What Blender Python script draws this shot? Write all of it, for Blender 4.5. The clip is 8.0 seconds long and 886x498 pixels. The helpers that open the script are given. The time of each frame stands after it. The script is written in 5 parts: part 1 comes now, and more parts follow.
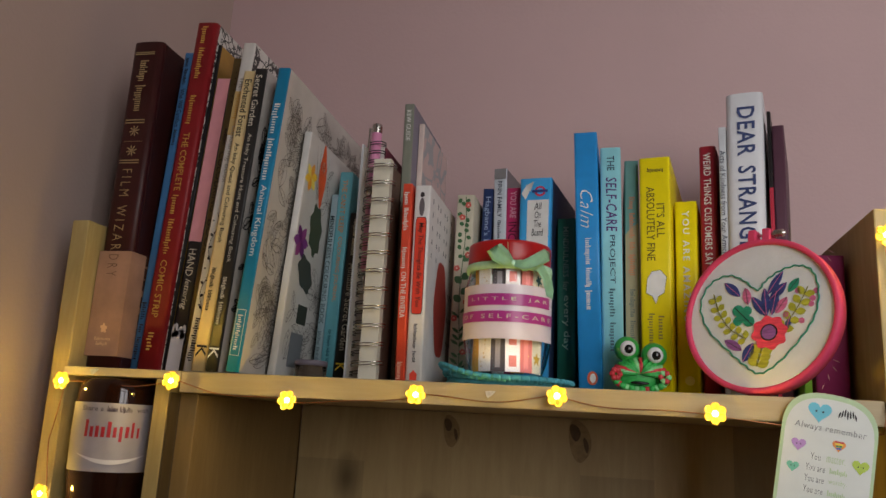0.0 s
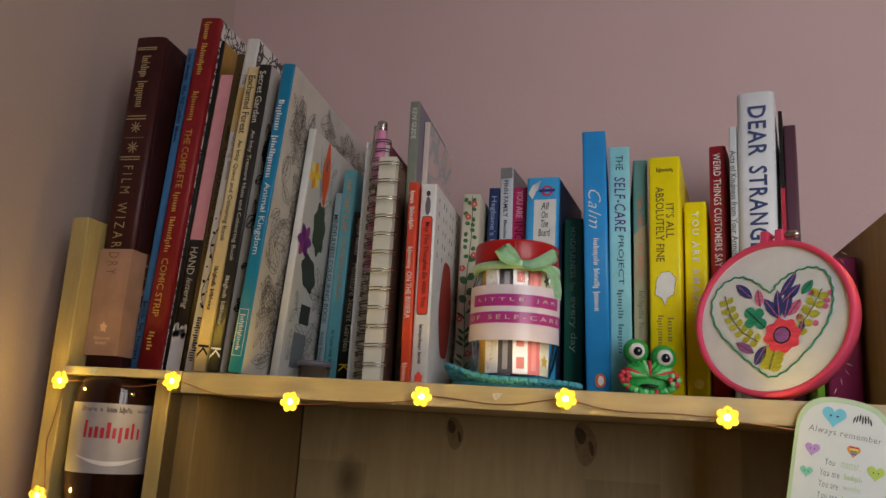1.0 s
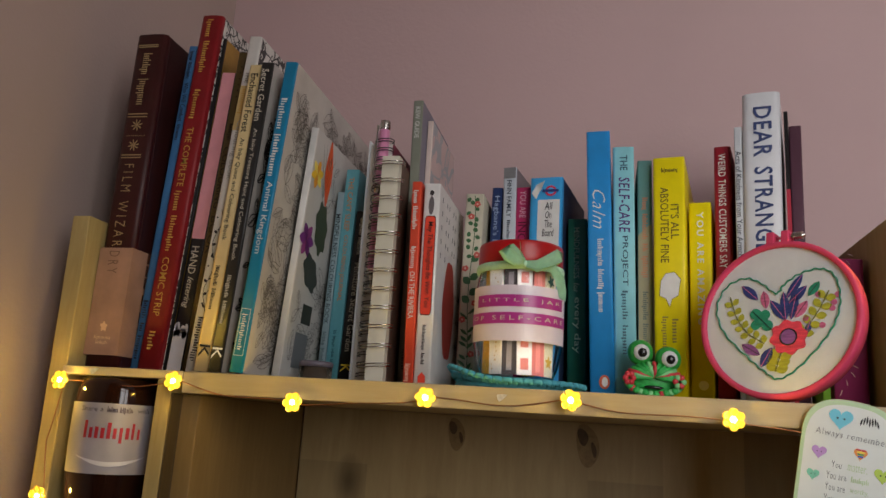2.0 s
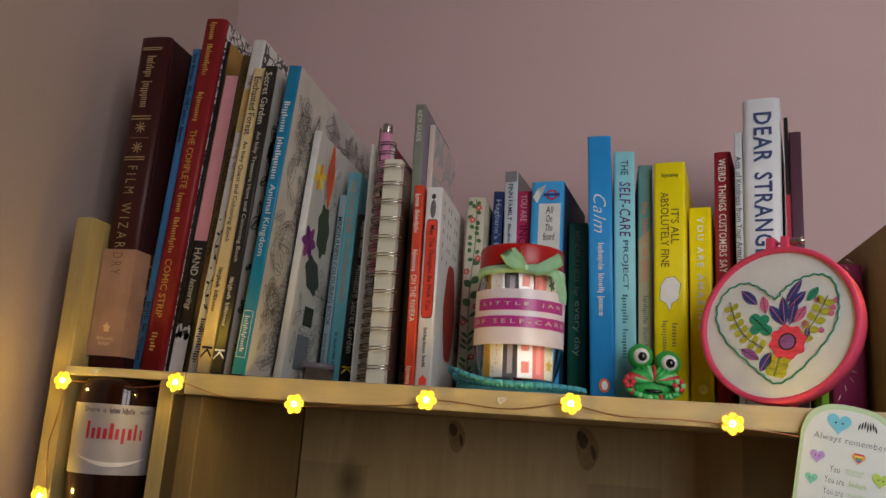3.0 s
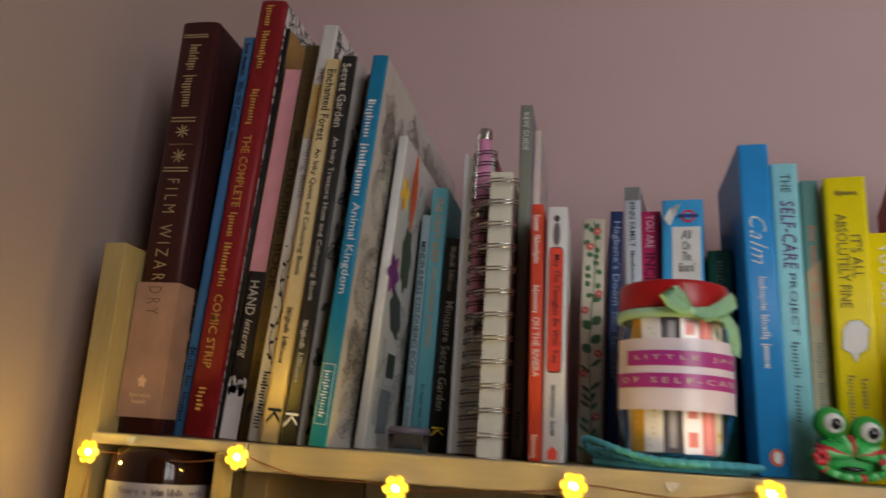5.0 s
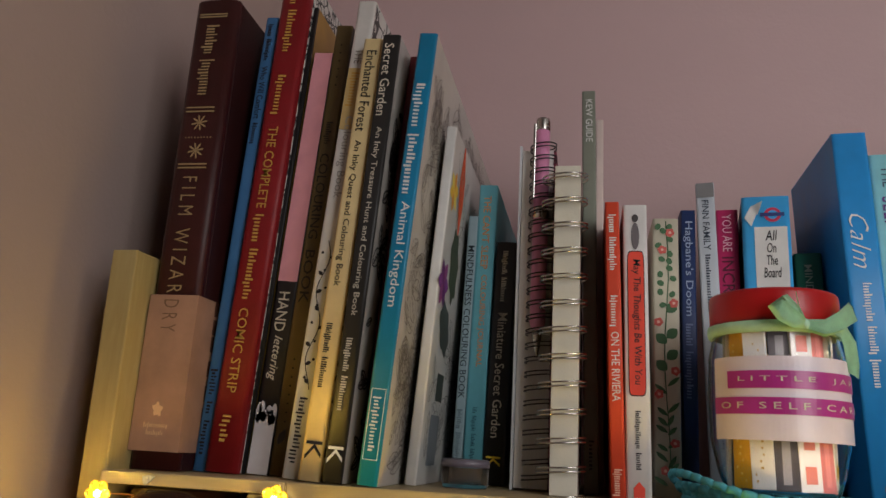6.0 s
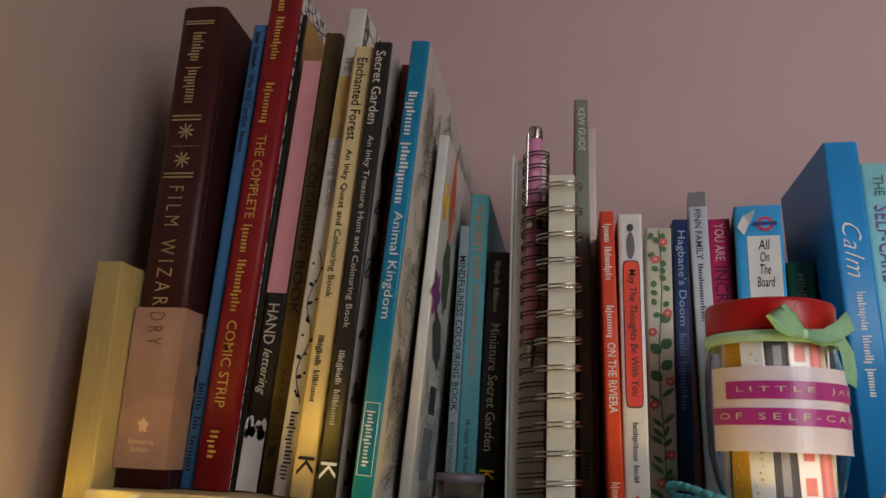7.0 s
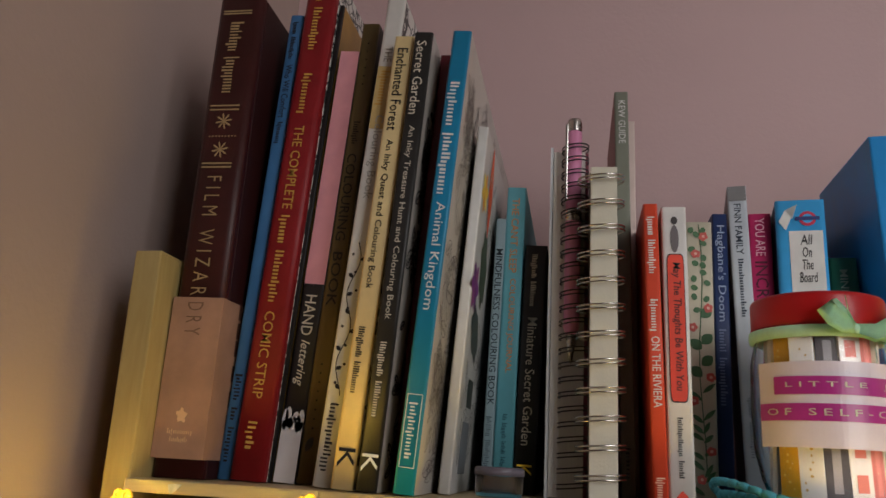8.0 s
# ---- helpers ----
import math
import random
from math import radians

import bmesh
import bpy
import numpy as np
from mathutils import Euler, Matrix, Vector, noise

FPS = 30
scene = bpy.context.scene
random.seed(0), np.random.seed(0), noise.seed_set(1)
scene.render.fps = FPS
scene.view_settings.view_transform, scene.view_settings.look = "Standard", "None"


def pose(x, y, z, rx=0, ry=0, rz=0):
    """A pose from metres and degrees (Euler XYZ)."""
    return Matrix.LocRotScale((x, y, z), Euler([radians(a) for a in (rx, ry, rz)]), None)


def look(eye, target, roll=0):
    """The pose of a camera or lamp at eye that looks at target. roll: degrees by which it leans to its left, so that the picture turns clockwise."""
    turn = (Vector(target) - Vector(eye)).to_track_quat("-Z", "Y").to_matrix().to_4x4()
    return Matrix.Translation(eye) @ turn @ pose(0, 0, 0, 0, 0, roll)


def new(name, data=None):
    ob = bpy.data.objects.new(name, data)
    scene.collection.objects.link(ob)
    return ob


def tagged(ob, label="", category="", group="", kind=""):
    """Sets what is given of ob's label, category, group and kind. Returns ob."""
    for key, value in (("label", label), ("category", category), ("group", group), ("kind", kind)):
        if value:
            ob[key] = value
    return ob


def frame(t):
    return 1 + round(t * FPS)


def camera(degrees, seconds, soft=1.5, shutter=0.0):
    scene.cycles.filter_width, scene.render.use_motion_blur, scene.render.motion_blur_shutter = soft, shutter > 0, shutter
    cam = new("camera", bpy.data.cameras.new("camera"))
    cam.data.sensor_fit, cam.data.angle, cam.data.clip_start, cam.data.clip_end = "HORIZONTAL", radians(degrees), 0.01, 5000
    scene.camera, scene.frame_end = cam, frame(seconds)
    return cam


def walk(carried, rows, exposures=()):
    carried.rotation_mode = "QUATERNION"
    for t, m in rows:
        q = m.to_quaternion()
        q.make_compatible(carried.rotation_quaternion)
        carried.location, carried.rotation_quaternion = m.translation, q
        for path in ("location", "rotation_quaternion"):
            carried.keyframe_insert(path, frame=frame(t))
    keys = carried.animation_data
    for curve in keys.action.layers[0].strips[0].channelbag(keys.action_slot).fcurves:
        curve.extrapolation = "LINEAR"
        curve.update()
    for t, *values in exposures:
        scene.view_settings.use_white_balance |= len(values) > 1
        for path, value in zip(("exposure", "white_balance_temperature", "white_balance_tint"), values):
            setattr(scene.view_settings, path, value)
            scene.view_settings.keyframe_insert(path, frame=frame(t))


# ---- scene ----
# Everything is placed from the front of a bookcase shelf: x along it, y into it, z up from 17 mm below its top.
cam = camera(59.7, 8.0, shutter=0.5)
METRES, TILT, LEAN, TURN = 0.292, 12.895, -3.115, 12.27
EYE = (0.22756, -0.52365, -0.01249)
ROWS = [
    (0.0, 0.0, 0.0, 0.0, 0.0, 0.0, -0.0),
    (0.5, -0.0128, 0.004, -0.0007, -0.1, 0.08, -0.17),
    (1.0, -0.0212, 0.0316, -0.0045, -0.15, 0.1, -0.33),
    (1.5, -0.03, 0.0472, -0.0057, -0.28, 0.08, -0.43),
    (3.0, -0.0429, 0.0328, 0.0011, -0.4, 0.18, -0.84),
    (3.5, -0.0417, 0.0351, 0.0063, -0.27, 0.29, -1.11),
    (4.0, -0.0203, 0.1145, 0.0074, -0.23, 0.44, -1.27),
    (4.3, -0.0497, 0.1701, 0.0133, -0.40, 1.03, -1.39),
    (4.5, -0.1068, 0.223, 0.0171, -0.44, 0.81, -1.21),
    (4.7, -0.1900, 0.3040, 0.0278, -0.58, 0.63, -1.03),
    (5.0, -0.3298, 0.4471, 0.0446, -1.28, 1.15, -0.96),
    (5.2, -0.3834, 0.5216, 0.0460, -1.07, 1.23, -0.83),
    (6.3, -0.4767, 0.6817, 0.0531, -2.98, 1.75, -0.28),
    (6.5, -0.492, 0.69, 0.0545, -3.57, 2.03, -0.19),
    (7.0, -0.4797, 0.685, 0.0523, -3.48, 2.15, -0.25),
    (7.5, -0.5072, 0.6898, 0.0407, -3.08, 2.16, -0.46),
    (8.0, -0.535, 0.7013, 0.0372, -2.75, 2.13, -0.74),
]
START = pose(*EYE, TILT, LEAN, TURN)
walk(cam, [(t, START @ pose(METRES * x, METRES * y, METRES * z, 90 + pitch, roll, yaw)) for t, x, y, z, yaw, pitch, roll in ROWS])

# ---- light: a window beside the camera, and a string of small warm lights ----
world = bpy.data.worlds.new("world")
scene.world = world
world.use_nodes = True
sky = world.node_tree.nodes.new("ShaderNodeTexSky")
sky.sky_type = "NISHITA"
sky.sun_disc = False
sky.sun_elevation = radians(25)
world.node_tree.links.new(sky.outputs["Color"], world.node_tree.nodes["Background"].inputs["Color"])
world.node_tree.nodes["Background"].inputs["Strength"].default_value = 0.1
scene.view_settings.exposure = 0.0

# one window, in an added, unseen wall that juts in beside the camera to bring its light close; the left-hand wall
# stands close beside the bookcase
LEFT_X, RIGHT_X, NEAR_Y = -0.245, 1.20, -2.2
JUT_X, JUT_Y = 0.32, -0.86
WINDOW = (0.75, 0.365, 0.70, 0.94)


def daylight(place, target, w, h, power, tint):
    lamp = bpy.data.lights.new("daylight", "AREA")
    lamp.shape, lamp.size, lamp.size_y = "RECTANGLE", w - 0.06, h - 0.06
    lamp.energy, lamp.color = power, tint
    new("daylight", lamp).matrix_world = look(place, target)


wx, wz, ww, wh = WINDOW
daylight((wx, JUT_Y - 0.07, wz), (wx, 0.275, wz), ww, wh, 9.9, (1.0, 0.962, 0.955))
FAIRY_POWER, FAIRY_GLOW = 0.064, 5.0


# ---- materials ----
def lin(hexa, k=1.0):
    out = []
    for i in (0, 2, 4):
        c = int(hexa[i:i + 2], 16) / 255
        out.append(min(0.9, k * (c / 12.92 if c <= 0.04045 else ((c + 0.055) / 1.055) ** 2.4)))
    return out


def node(tree, kind, **inputs):
    n = tree.nodes.new(kind)
    for key, value in inputs.items():
        n.inputs[key.replace("_", " ")].default_value = value
    return n


def paint(name, rgb, rough=0.5, vary=0.12, scale=60.0, bump=0.05, metal=0.0, stretch=(1, 1, 1), fine=900.0):
    """A surface with blotches at one scale and grain at another."""
    m = bpy.data.materials.new(name)
    m.use_nodes = True
    t = m.node_tree
    b = t.nodes["Principled BSDF"]
    co = t.nodes.new("ShaderNodeTexCoord")
    mp = t.nodes.new("ShaderNodeMapping")
    mp.inputs["Scale"].default_value = stretch
    t.links.new(co.outputs["Object"], mp.inputs["Vector"])
    n1 = node(t, "ShaderNodeTexNoise", Scale=scale, Detail=5.0, Roughness=0.6)
    n2 = node(t, "ShaderNodeTexNoise", Scale=fine, Detail=2.0)
    for n in (n1, n2):
        t.links.new(mp.outputs["Vector"], n.inputs["Vector"])
    ramp = t.nodes.new("ShaderNodeValToRGB")
    ramp.color_ramp.elements[0].position, ramp.color_ramp.elements[1].position = 0.3, 0.7
    ramp.color_ramp.elements[0].color = [c * (1 - vary) for c in rgb] + [1]
    ramp.color_ramp.elements[1].color = [min(1, c * (1 + vary)) for c in rgb] + [1]
    t.links.new(n1.outputs["Fac"], ramp.inputs["Fac"])
    t.links.new(ramp.outputs["Color"], b.inputs["Base Color"])
    r = node(t, "ShaderNodeMapRange")
    r.inputs["To Min"].default_value, r.inputs["To Max"].default_value = max(0.02, rough - 0.08), min(1, rough + 0.08)
    t.links.new(n1.outputs["Fac"], r.inputs["Value"])
    t.links.new(r.outputs["Result"], b.inputs["Roughness"])
    b.inputs["Metallic"].default_value = metal
    if bump:
        bp = node(t, "ShaderNodeBump", Strength=bump, Distance=0.001)
        t.links.new(n2.outputs["Fac"], bp.inputs["Height"])
        t.links.new(bp.outputs["Normal"], b.inputs["Normal"])
    return m


def drawn(name, ground, ink, scale, width=0.035, rough=0.45):
    """Printed line drawing: wavy cells and strands in ink on a pale ground."""
    m = paint(name, ground, rough, 0.10, 30.0)
    t = m.node_tree
    b = t.nodes["Principled BSDF"]
    base = b.inputs["Base Color"].links[0].from_socket
    co = t.nodes.new("ShaderNodeTexCoord")
    wob = node(t, "ShaderNodeTexNoise", Scale=scale * 0.6, Detail=2.0)
    t.links.new(co.outputs["Object"], wob.inputs["Vector"])
    add = node(t, "ShaderNodeVectorMath")
    add.operation = "MULTIPLY_ADD"
    add.inputs[1].default_value = (0.03, 0.03, 0.03)
    t.links.new(wob.outputs["Color"], add.inputs[0])
    t.links.new(co.outputs["Object"], add.inputs[2])
    vo = node(t, "ShaderNodeTexVoronoi", Scale=scale)
    vo.feature = "DISTANCE_TO_EDGE"
    wa = node(t, "ShaderNodeTexWave", Scale=scale * 0.7, Distortion=9.0, Detail=2.0)
    t.links.new(add.outputs["Vector"], vo.inputs["Vector"])
    t.links.new(add.outputs["Vector"], wa.inputs["Vector"])
    lt = node(t, "ShaderNodeMath")
    lt.operation = "LESS_THAN"
    lt.inputs[1].default_value = width
    t.links.new(vo.outputs["Distance"], lt.inputs[0])
    lw = node(t, "ShaderNodeMath")
    lw.operation = "LESS_THAN"
    lw.inputs[1].default_value = 0.04
    t.links.new(wa.outputs["Fac"], lw.inputs[0])
    mx = node(t, "ShaderNodeMath")
    mx.operation = "MAXIMUM"
    t.links.new(lt.outputs["Value"], mx.inputs[0])
    t.links.new(lw.outputs["Value"], mx.inputs[1])
    mix = t.nodes.new("ShaderNodeMix")
    mix.data_type = "RGBA"
    t.links.new(mx.outputs["Value"], mix.inputs["Factor"])
    t.links.new(base, mix.inputs["A"])
    mix.inputs["B"].default_value = (*ink, 1)
    t.links.new(mix.outputs["Result"], b.inputs["Base Color"])
    return m


def wood(name, light, dark, axis="x", rough=0.5, knots=0.0):
    m = paint(name, light, rough, 0.1, 8.0, 0.08, fine=500.0, stretch=(0.12, 1, 1) if axis == "x" else (1, 1, 0.12))
    t = m.node_tree
    b = t.nodes["Principled BSDF"]
    mp = [n for n in t.nodes if n.type == "MAPPING"][0]
    grain = node(t, "ShaderNodeTexNoise", Scale=160.0, Detail=6.0, Roughness=0.65, Distortion=0.6)
    broad = node(t, "ShaderNodeTexNoise", Scale=22.0, Detail=3.0, Distortion=1.0)
    for n in (grain, broad):
        t.links.new(mp.outputs["Vector"], n.inputs["Vector"])
    mul = node(t, "ShaderNodeMath")
    mul.operation = "MULTIPLY"
    t.links.new(grain.outputs["Fac"], mul.inputs[0])
    t.links.new(broad.outputs["Fac"], mul.inputs[1])
    ramp = t.nodes.new("ShaderNodeValToRGB")
    ramp.color_ramp.elements[0].position, ramp.color_ramp.elements[1].position = 0.12, 0.42
    ramp.color_ramp.elements[0].color, ramp.color_ramp.elements[1].color = (*dark, 1), (*light, 1)
    t.links.new(mul.outputs["Value"], ramp.inputs["Fac"])
    out = ramp.outputs["Color"]
    if knots:
        co = t.nodes.new("ShaderNodeTexCoord")
        st = t.nodes.new("ShaderNodeMapping")
        st.inputs["Scale"].default_value = (knots, 0.0, knots * 0.6)
        t.links.new(co.outputs["Object"], st.inputs["Vector"])
        vo = node(t, "ShaderNodeTexVoronoi", Scale=1.0)
        t.links.new(st.outputs["Vector"], vo.inputs["Vector"])
        kr = t.nodes.new("ShaderNodeValToRGB")
        kr.color_ramp.elements[0].position, kr.color_ramp.elements[1].position = 0.04, 0.16
        kr.color_ramp.elements[0].color, kr.color_ramp.elements[1].color = (0.26, 0.22, 0.19, 1), (1, 1, 1, 1)
        t.links.new(vo.outputs["Distance"], kr.inputs["Fac"])
        mix = t.nodes.new("ShaderNodeMix")
        mix.data_type, mix.blend_type = "RGBA", "MULTIPLY"
        mix.inputs["Factor"].default_value = 1.0
        t.links.new(out, mix.inputs["A"])
        t.links.new(kr.outputs["Color"], mix.inputs["B"])
        out = mix.outputs["Result"]
    info = t.nodes.new("ShaderNodeObjectInfo")
    tint = node(t, "ShaderNodeMapRange")
    tint.inputs["To Min"].default_value, tint.inputs["To Max"].default_value = 0.74, 1.16
    t.links.new(info.outputs["Random"], tint.inputs["Value"])
    hue = t.nodes.new("ShaderNodeHueSaturation")
    t.links.new(tint.outputs["Result"], hue.inputs["Value"])
    t.links.new(out, hue.inputs["Color"])
    t.links.new(hue.outputs["Color"], b.inputs["Base Color"])
    return m


def glow(name, rgb, strength, base=1.0):
    m = bpy.data.materials.new(name)
    m.use_nodes = True
    b = m.node_tree.nodes["Principled BSDF"]
    b.inputs["Base Color"].default_value = (*[base * c for c in rgb], 1)
    b.inputs["Emission Color"].default_value = (*rgb, 1)
    b.inputs["Emission Strength"].default_value = strength
    return m


def glass(name, tint, rough=0.02, ior=1.45):
    m = bpy.data.materials.new(name)
    m.use_nodes = True
    b = m.node_tree.nodes["Principled BSDF"]
    b.inputs["Base Color"].default_value = (*tint, 1)
    b.inputs["Roughness"].default_value = rough
    b.inputs["IOR"].default_value = ior
    b.inputs["Transmission Weight"].default_value = 1.0
    return m


PALETTE = {}


def ink(hexa, k=1.0, rough=0.5):
    """A printing colour or plain card colour, made once."""
    key = (hexa, k, rough)
    if key not in PALETTE:
        PALETTE[key] = paint("print_" + hexa, lin(hexa, k), rough, 0.07, 70.0, 0.02)
    return PALETTE[key]


PAPER = paint("page_edges", (0.62, 0.57, 0.48), 0.85, 0.12, 300.0, 0.3, stretch=(14, 0.3, 0.3))
WHITE_PAGES = paint("white_page_edges", (0.74, 0.72, 0.68), 0.85, 0.08, 300.0, 0.3, stretch=(14, 0.3, 0.3))
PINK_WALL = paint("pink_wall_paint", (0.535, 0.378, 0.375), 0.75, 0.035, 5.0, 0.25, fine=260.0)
# side wall: the pink darkened, so its dimmer light sits in the colour
DIMMED_SIDE_WALL = paint("dimmed_side_wall_paint", (0.46, 0.355, 0.315), 0.75, 0.035, 5.0, 0.25, fine=260.0)
CEILING = paint("ceiling_paint", (0.50, 0.48, 0.46), 0.9, 0.03, 4.0, 0.1)
CARPET = paint("carpet", (0.16, 0.13, 0.11), 0.95, 0.2, 40.0, 0.6)
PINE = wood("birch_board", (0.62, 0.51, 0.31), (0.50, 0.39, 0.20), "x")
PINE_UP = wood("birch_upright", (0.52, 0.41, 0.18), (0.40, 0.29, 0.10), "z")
VENEER = wood("birch_back", (0.56, 0.42, 0.21), (0.45, 0.325, 0.15), "z", 0.5, knots=9.0)
ROOM_WALL = paint("plain_room_wall", (0.22, 0.18, 0.18), 0.8, 0.04, 5.0, 0.2)
COPPER = paint("copper_wire", (0.45, 0.20, 0.09), 0.35, 0.1, 200.0, 0.0, metal=0.9)
STEEL = paint("steel_wire", (0.62, 0.60, 0.56), 0.25, 0.05, 200.0, 0.0, metal=1.0)
BLACK_WIRE = paint("black_wire", (0.015, 0.013, 0.015), 0.35, 0.1, 200.0, 0.0)


# ---- building helpers ----
def link(name, bm, material, parent=None, label="", smooth=False):
    me = bpy.data.meshes.new(name)
    bm.to_mesh(me)
    bm.free()
    for m in material if isinstance(material, (list, tuple)) else [material]:
        me.materials.append(m)
    if smooth:
        for p in me.polygons:
            p.use_smooth = True
    ob = new(name, me)
    if parent:
        ob.parent = parent
    if label:
        ob["label"] = label
    return ob


def part(name, bm, material, parent, label="", smooth=False):
    return link(name, bm, material, parent, label, smooth)


def thing(name, label, category, m=Matrix(), group="", kind=""):
    ob = new(name)
    ob.empty_display_size = 0.02
    ob.matrix_world = m
    return tagged(ob, label, category, group, kind)


def box(x0, x1, y0, y1, z0, z1, bevel=0.0, bm=None):
    own = bm is None
    bm = bm or bmesh.new()
    g = bmesh.ops.create_cube(bm, size=1.0)["verts"]
    for v in g:
        v.co = Vector((x0 if v.co.x < 0 else x1, y0 if v.co.y < 0 else y1, z0 if v.co.z < 0 else z1))
    if bevel and own:
        bmesh.ops.bevel(bm, geom=list(bm.edges), offset=bevel, segments=2, profile=0.6, affect="EDGES")
    return bm


def lathe(profile, n=48, centre=(0, 0), bm=None):
    """Turns (radius, height) points round the upright axis."""
    bm = bm or bmesh.new()
    rings = []
    for r, z in profile:
        if r < 1e-6:
            rings.append([bm.verts.new((centre[0], centre[1], z))])
        else:
            rings.append([bm.verts.new((centre[0] + r * math.cos(2 * math.pi * i / n), centre[1] + r * math.sin(2 * math.pi * i / n), z)) for i in range(n)])
    for a, b in zip(rings, rings[1:]):
        for i in range(n):
            j = (i + 1) % n
            f = [a[i % len(a)], a[j % len(a)], b[j % len(b)], b[i % len(b)]]
            f = list(dict.fromkeys(f))
            if len(f) > 2:
                bm.faces.new(f)
    return bm


def tube(points, r, n=8, closed=False, bm=None):
    """A round wire along points."""
    bm = bm or bmesh.new()
    pts = [Vector(p) for p in points]
    rings = []
    for i, p in enumerate(pts):
        a, b = (pts[i - 1] if i or closed else p), (pts[(i + 1) % len(pts)] if i + 1 < len(pts) or closed else p)
        t = (b - a).normalized()
        u = t.cross(Vector((0, 0, 1)) if abs(t.z) < 0.9 else Vector((1, 0, 0))).normalized()
        v = t.cross(u)
        rings.append([bm.verts.new(p + r * (math.cos(2 * math.pi * k / n) * u + math.sin(2 * math.pi * k / n) * v)) for k in range(n)])
    pairs = list(zip(rings, rings[1:])) + ([(rings[-1], rings[0])] if closed else [])
    for a, b in pairs:
        for k in range(n):
            bm.faces.new((a[k], a[(k + 1) % n], b[(k + 1) % n], b[k]))
    if not closed:
        bm.faces.new(rings[0][::-1])
        bm.faces.new(rings[-1])
    return bm


def slab(outline, y0, y1, bm=None):
    """A flat piece with an (x, z) outline, from y0 (front) to y1."""
    bm = bm or bmesh.new()
    a = [bm.verts.new((x, y0, z)) for x, z in outline]
    b = [bm.verts.new((x, y1, z)) for x, z in outline]
    n = len(a)
    bm.faces.new(a)
    bm.faces.new(b[::-1])
    for i in range(n):
        bm.faces.new((a[i], b[i], b[(i + 1) % n], a[(i + 1) % n]))
    bmesh.ops.recalc_face_normals(bm, faces=bm.faces)
    return bm


def oval(cx, cz, rx, rz, n=20, turn=0.0, wob=0.0, lobes=5):
    c, s = math.cos(turn), math.sin(turn)
    out = []
    for i in range(n):
        a = 2 * math.pi * i / n
        k = 1 + wob * math.cos(lobes * a)
        x, z = rx * k * math.cos(a), rz * k * math.sin(a)
        out.append((cx + x * c - z * s, cz + x * s + z * c))
    return out


def leaf(cx, cz, length, width, turn, n=8):
    """A pointed leaf outline that starts at (cx, cz)."""
    c, s = math.cos(turn), math.sin(turn)
    side = [(length * i / n, width * math.sin(math.pi * i / n) ** 0.8) for i in range(n + 1)]
    pts = side + [(x, -w) for x, w in side[-2:0:-1]]
    return [(cx + x * c - w * s, cz + x * s + w * c) for x, w in pts]


def heart(cx, cz, r, n=28):
    out = []
    for i in range(n):
        a = 2 * math.pi * i / n
        out.append((cx + r * 1.0 * math.sin(a) ** 3, cz + r * (13 * math.cos(a) - 5 * math.cos(2 * a) - 2 * math.cos(3 * a) - math.cos(4 * a)) / 16))
    return out[::-1]


def letters(body, italic=0.0, weight=0.004, spacing=1.0):
    """The built-in font's letters as flat points and faces, from 0 to 1 along, and centred across with height 1."""
    cu = bpy.data.curves.new("letters", "FONT")
    cu.body, cu.resolution_u, cu.shear, cu.offset, cu.space_character = body, 2, italic, weight, spacing
    ob = bpy.data.objects.new("letters", cu)
    scene.collection.objects.link(ob)
    me = bpy.data.meshes.new_from_object(ob)
    bpy.data.objects.remove(ob)
    pts = [v.co.copy() for v in me.vertices]
    faces = [list(p.vertices) for p in me.polygons]
    bpy.data.meshes.remove(me)
    x0, x1 = min(p.x for p in pts), max(p.x for p in pts)
    z0, z1 = min(p.y for p in pts), max(p.y for p in pts)
    return [((p.x - x0) / (x1 - x0), (p.y - (z0 + z1) / 2) / (z1 - z0)) for p in pts], faces


def lettering(parent, body, material, place, name="lettering", italic=0.0, weight=0.004, spacing=1.0):
    """Printed letters; place(along 0..1, across -0.5..0.5) gives each point."""
    pts, faces = letters(body, italic, weight, spacing)
    bm = bmesh.new()
    vs = [bm.verts.new(place(a, c)) for a, c in pts]
    for f in faces:
        try:
            bm.faces.new([vs[i] for i in f])
        except ValueError:
            pass
    return part(name, bm, material, parent)


def down(top, cx, s0, s1, h, y=-0.0005):
    """Letters that run down a spine."""
    return lambda a, c: Vector((cx + c * h, y, top - s0 - a * (s1 - s0)))


def level(x0, x1, z, h, y=-0.0005):
    return lambda a, c: Vector((x0 + a * (x1 - x0), y, z + c * h))


def bars(parent, words, material, place, name="lettering", solid=False):
    """Unlettered writing: a run of plain bars for each word, of the given lengths."""
    total = sum(words) + 0.8 * (len(words) - 1)
    uneven = random.Random(sum((i + 1) * w for i, w in enumerate(words)))
    bm, at = bmesh.new(), 0.0
    for w in words:
        n = 8 if solid else 2 * w
        for k in range(n):
            wide = 1.0 if solid else uneven.uniform(0.42, 0.66)
            a, b = (at + k * w / n) / total, (at + (k + wide) * w / n) / total
            up = 0.42 if k == 0 or solid else uneven.choice((0.10, 0.14, 0.14, 0.36))
            low = -0.4 if solid or uneven.random() < 0.88 else -0.6
            bm.faces.new([bm.verts.new(place(*q)) for q in ((a, low), (b, low), (b, up), (a, up))])
        at += w + 0.8
    return part(name, bm, material, parent)


def patch(parent, outline, material, y=-0.0004, name="print"):
    bm = bmesh.new()
    f = bm.faces.new([bm.verts.new((x, y, z)) for x, z in outline])
    f.normal_update()
    if f.normal.y > 0:
        f.normal_flip()
    return part(name, bm, material, parent)


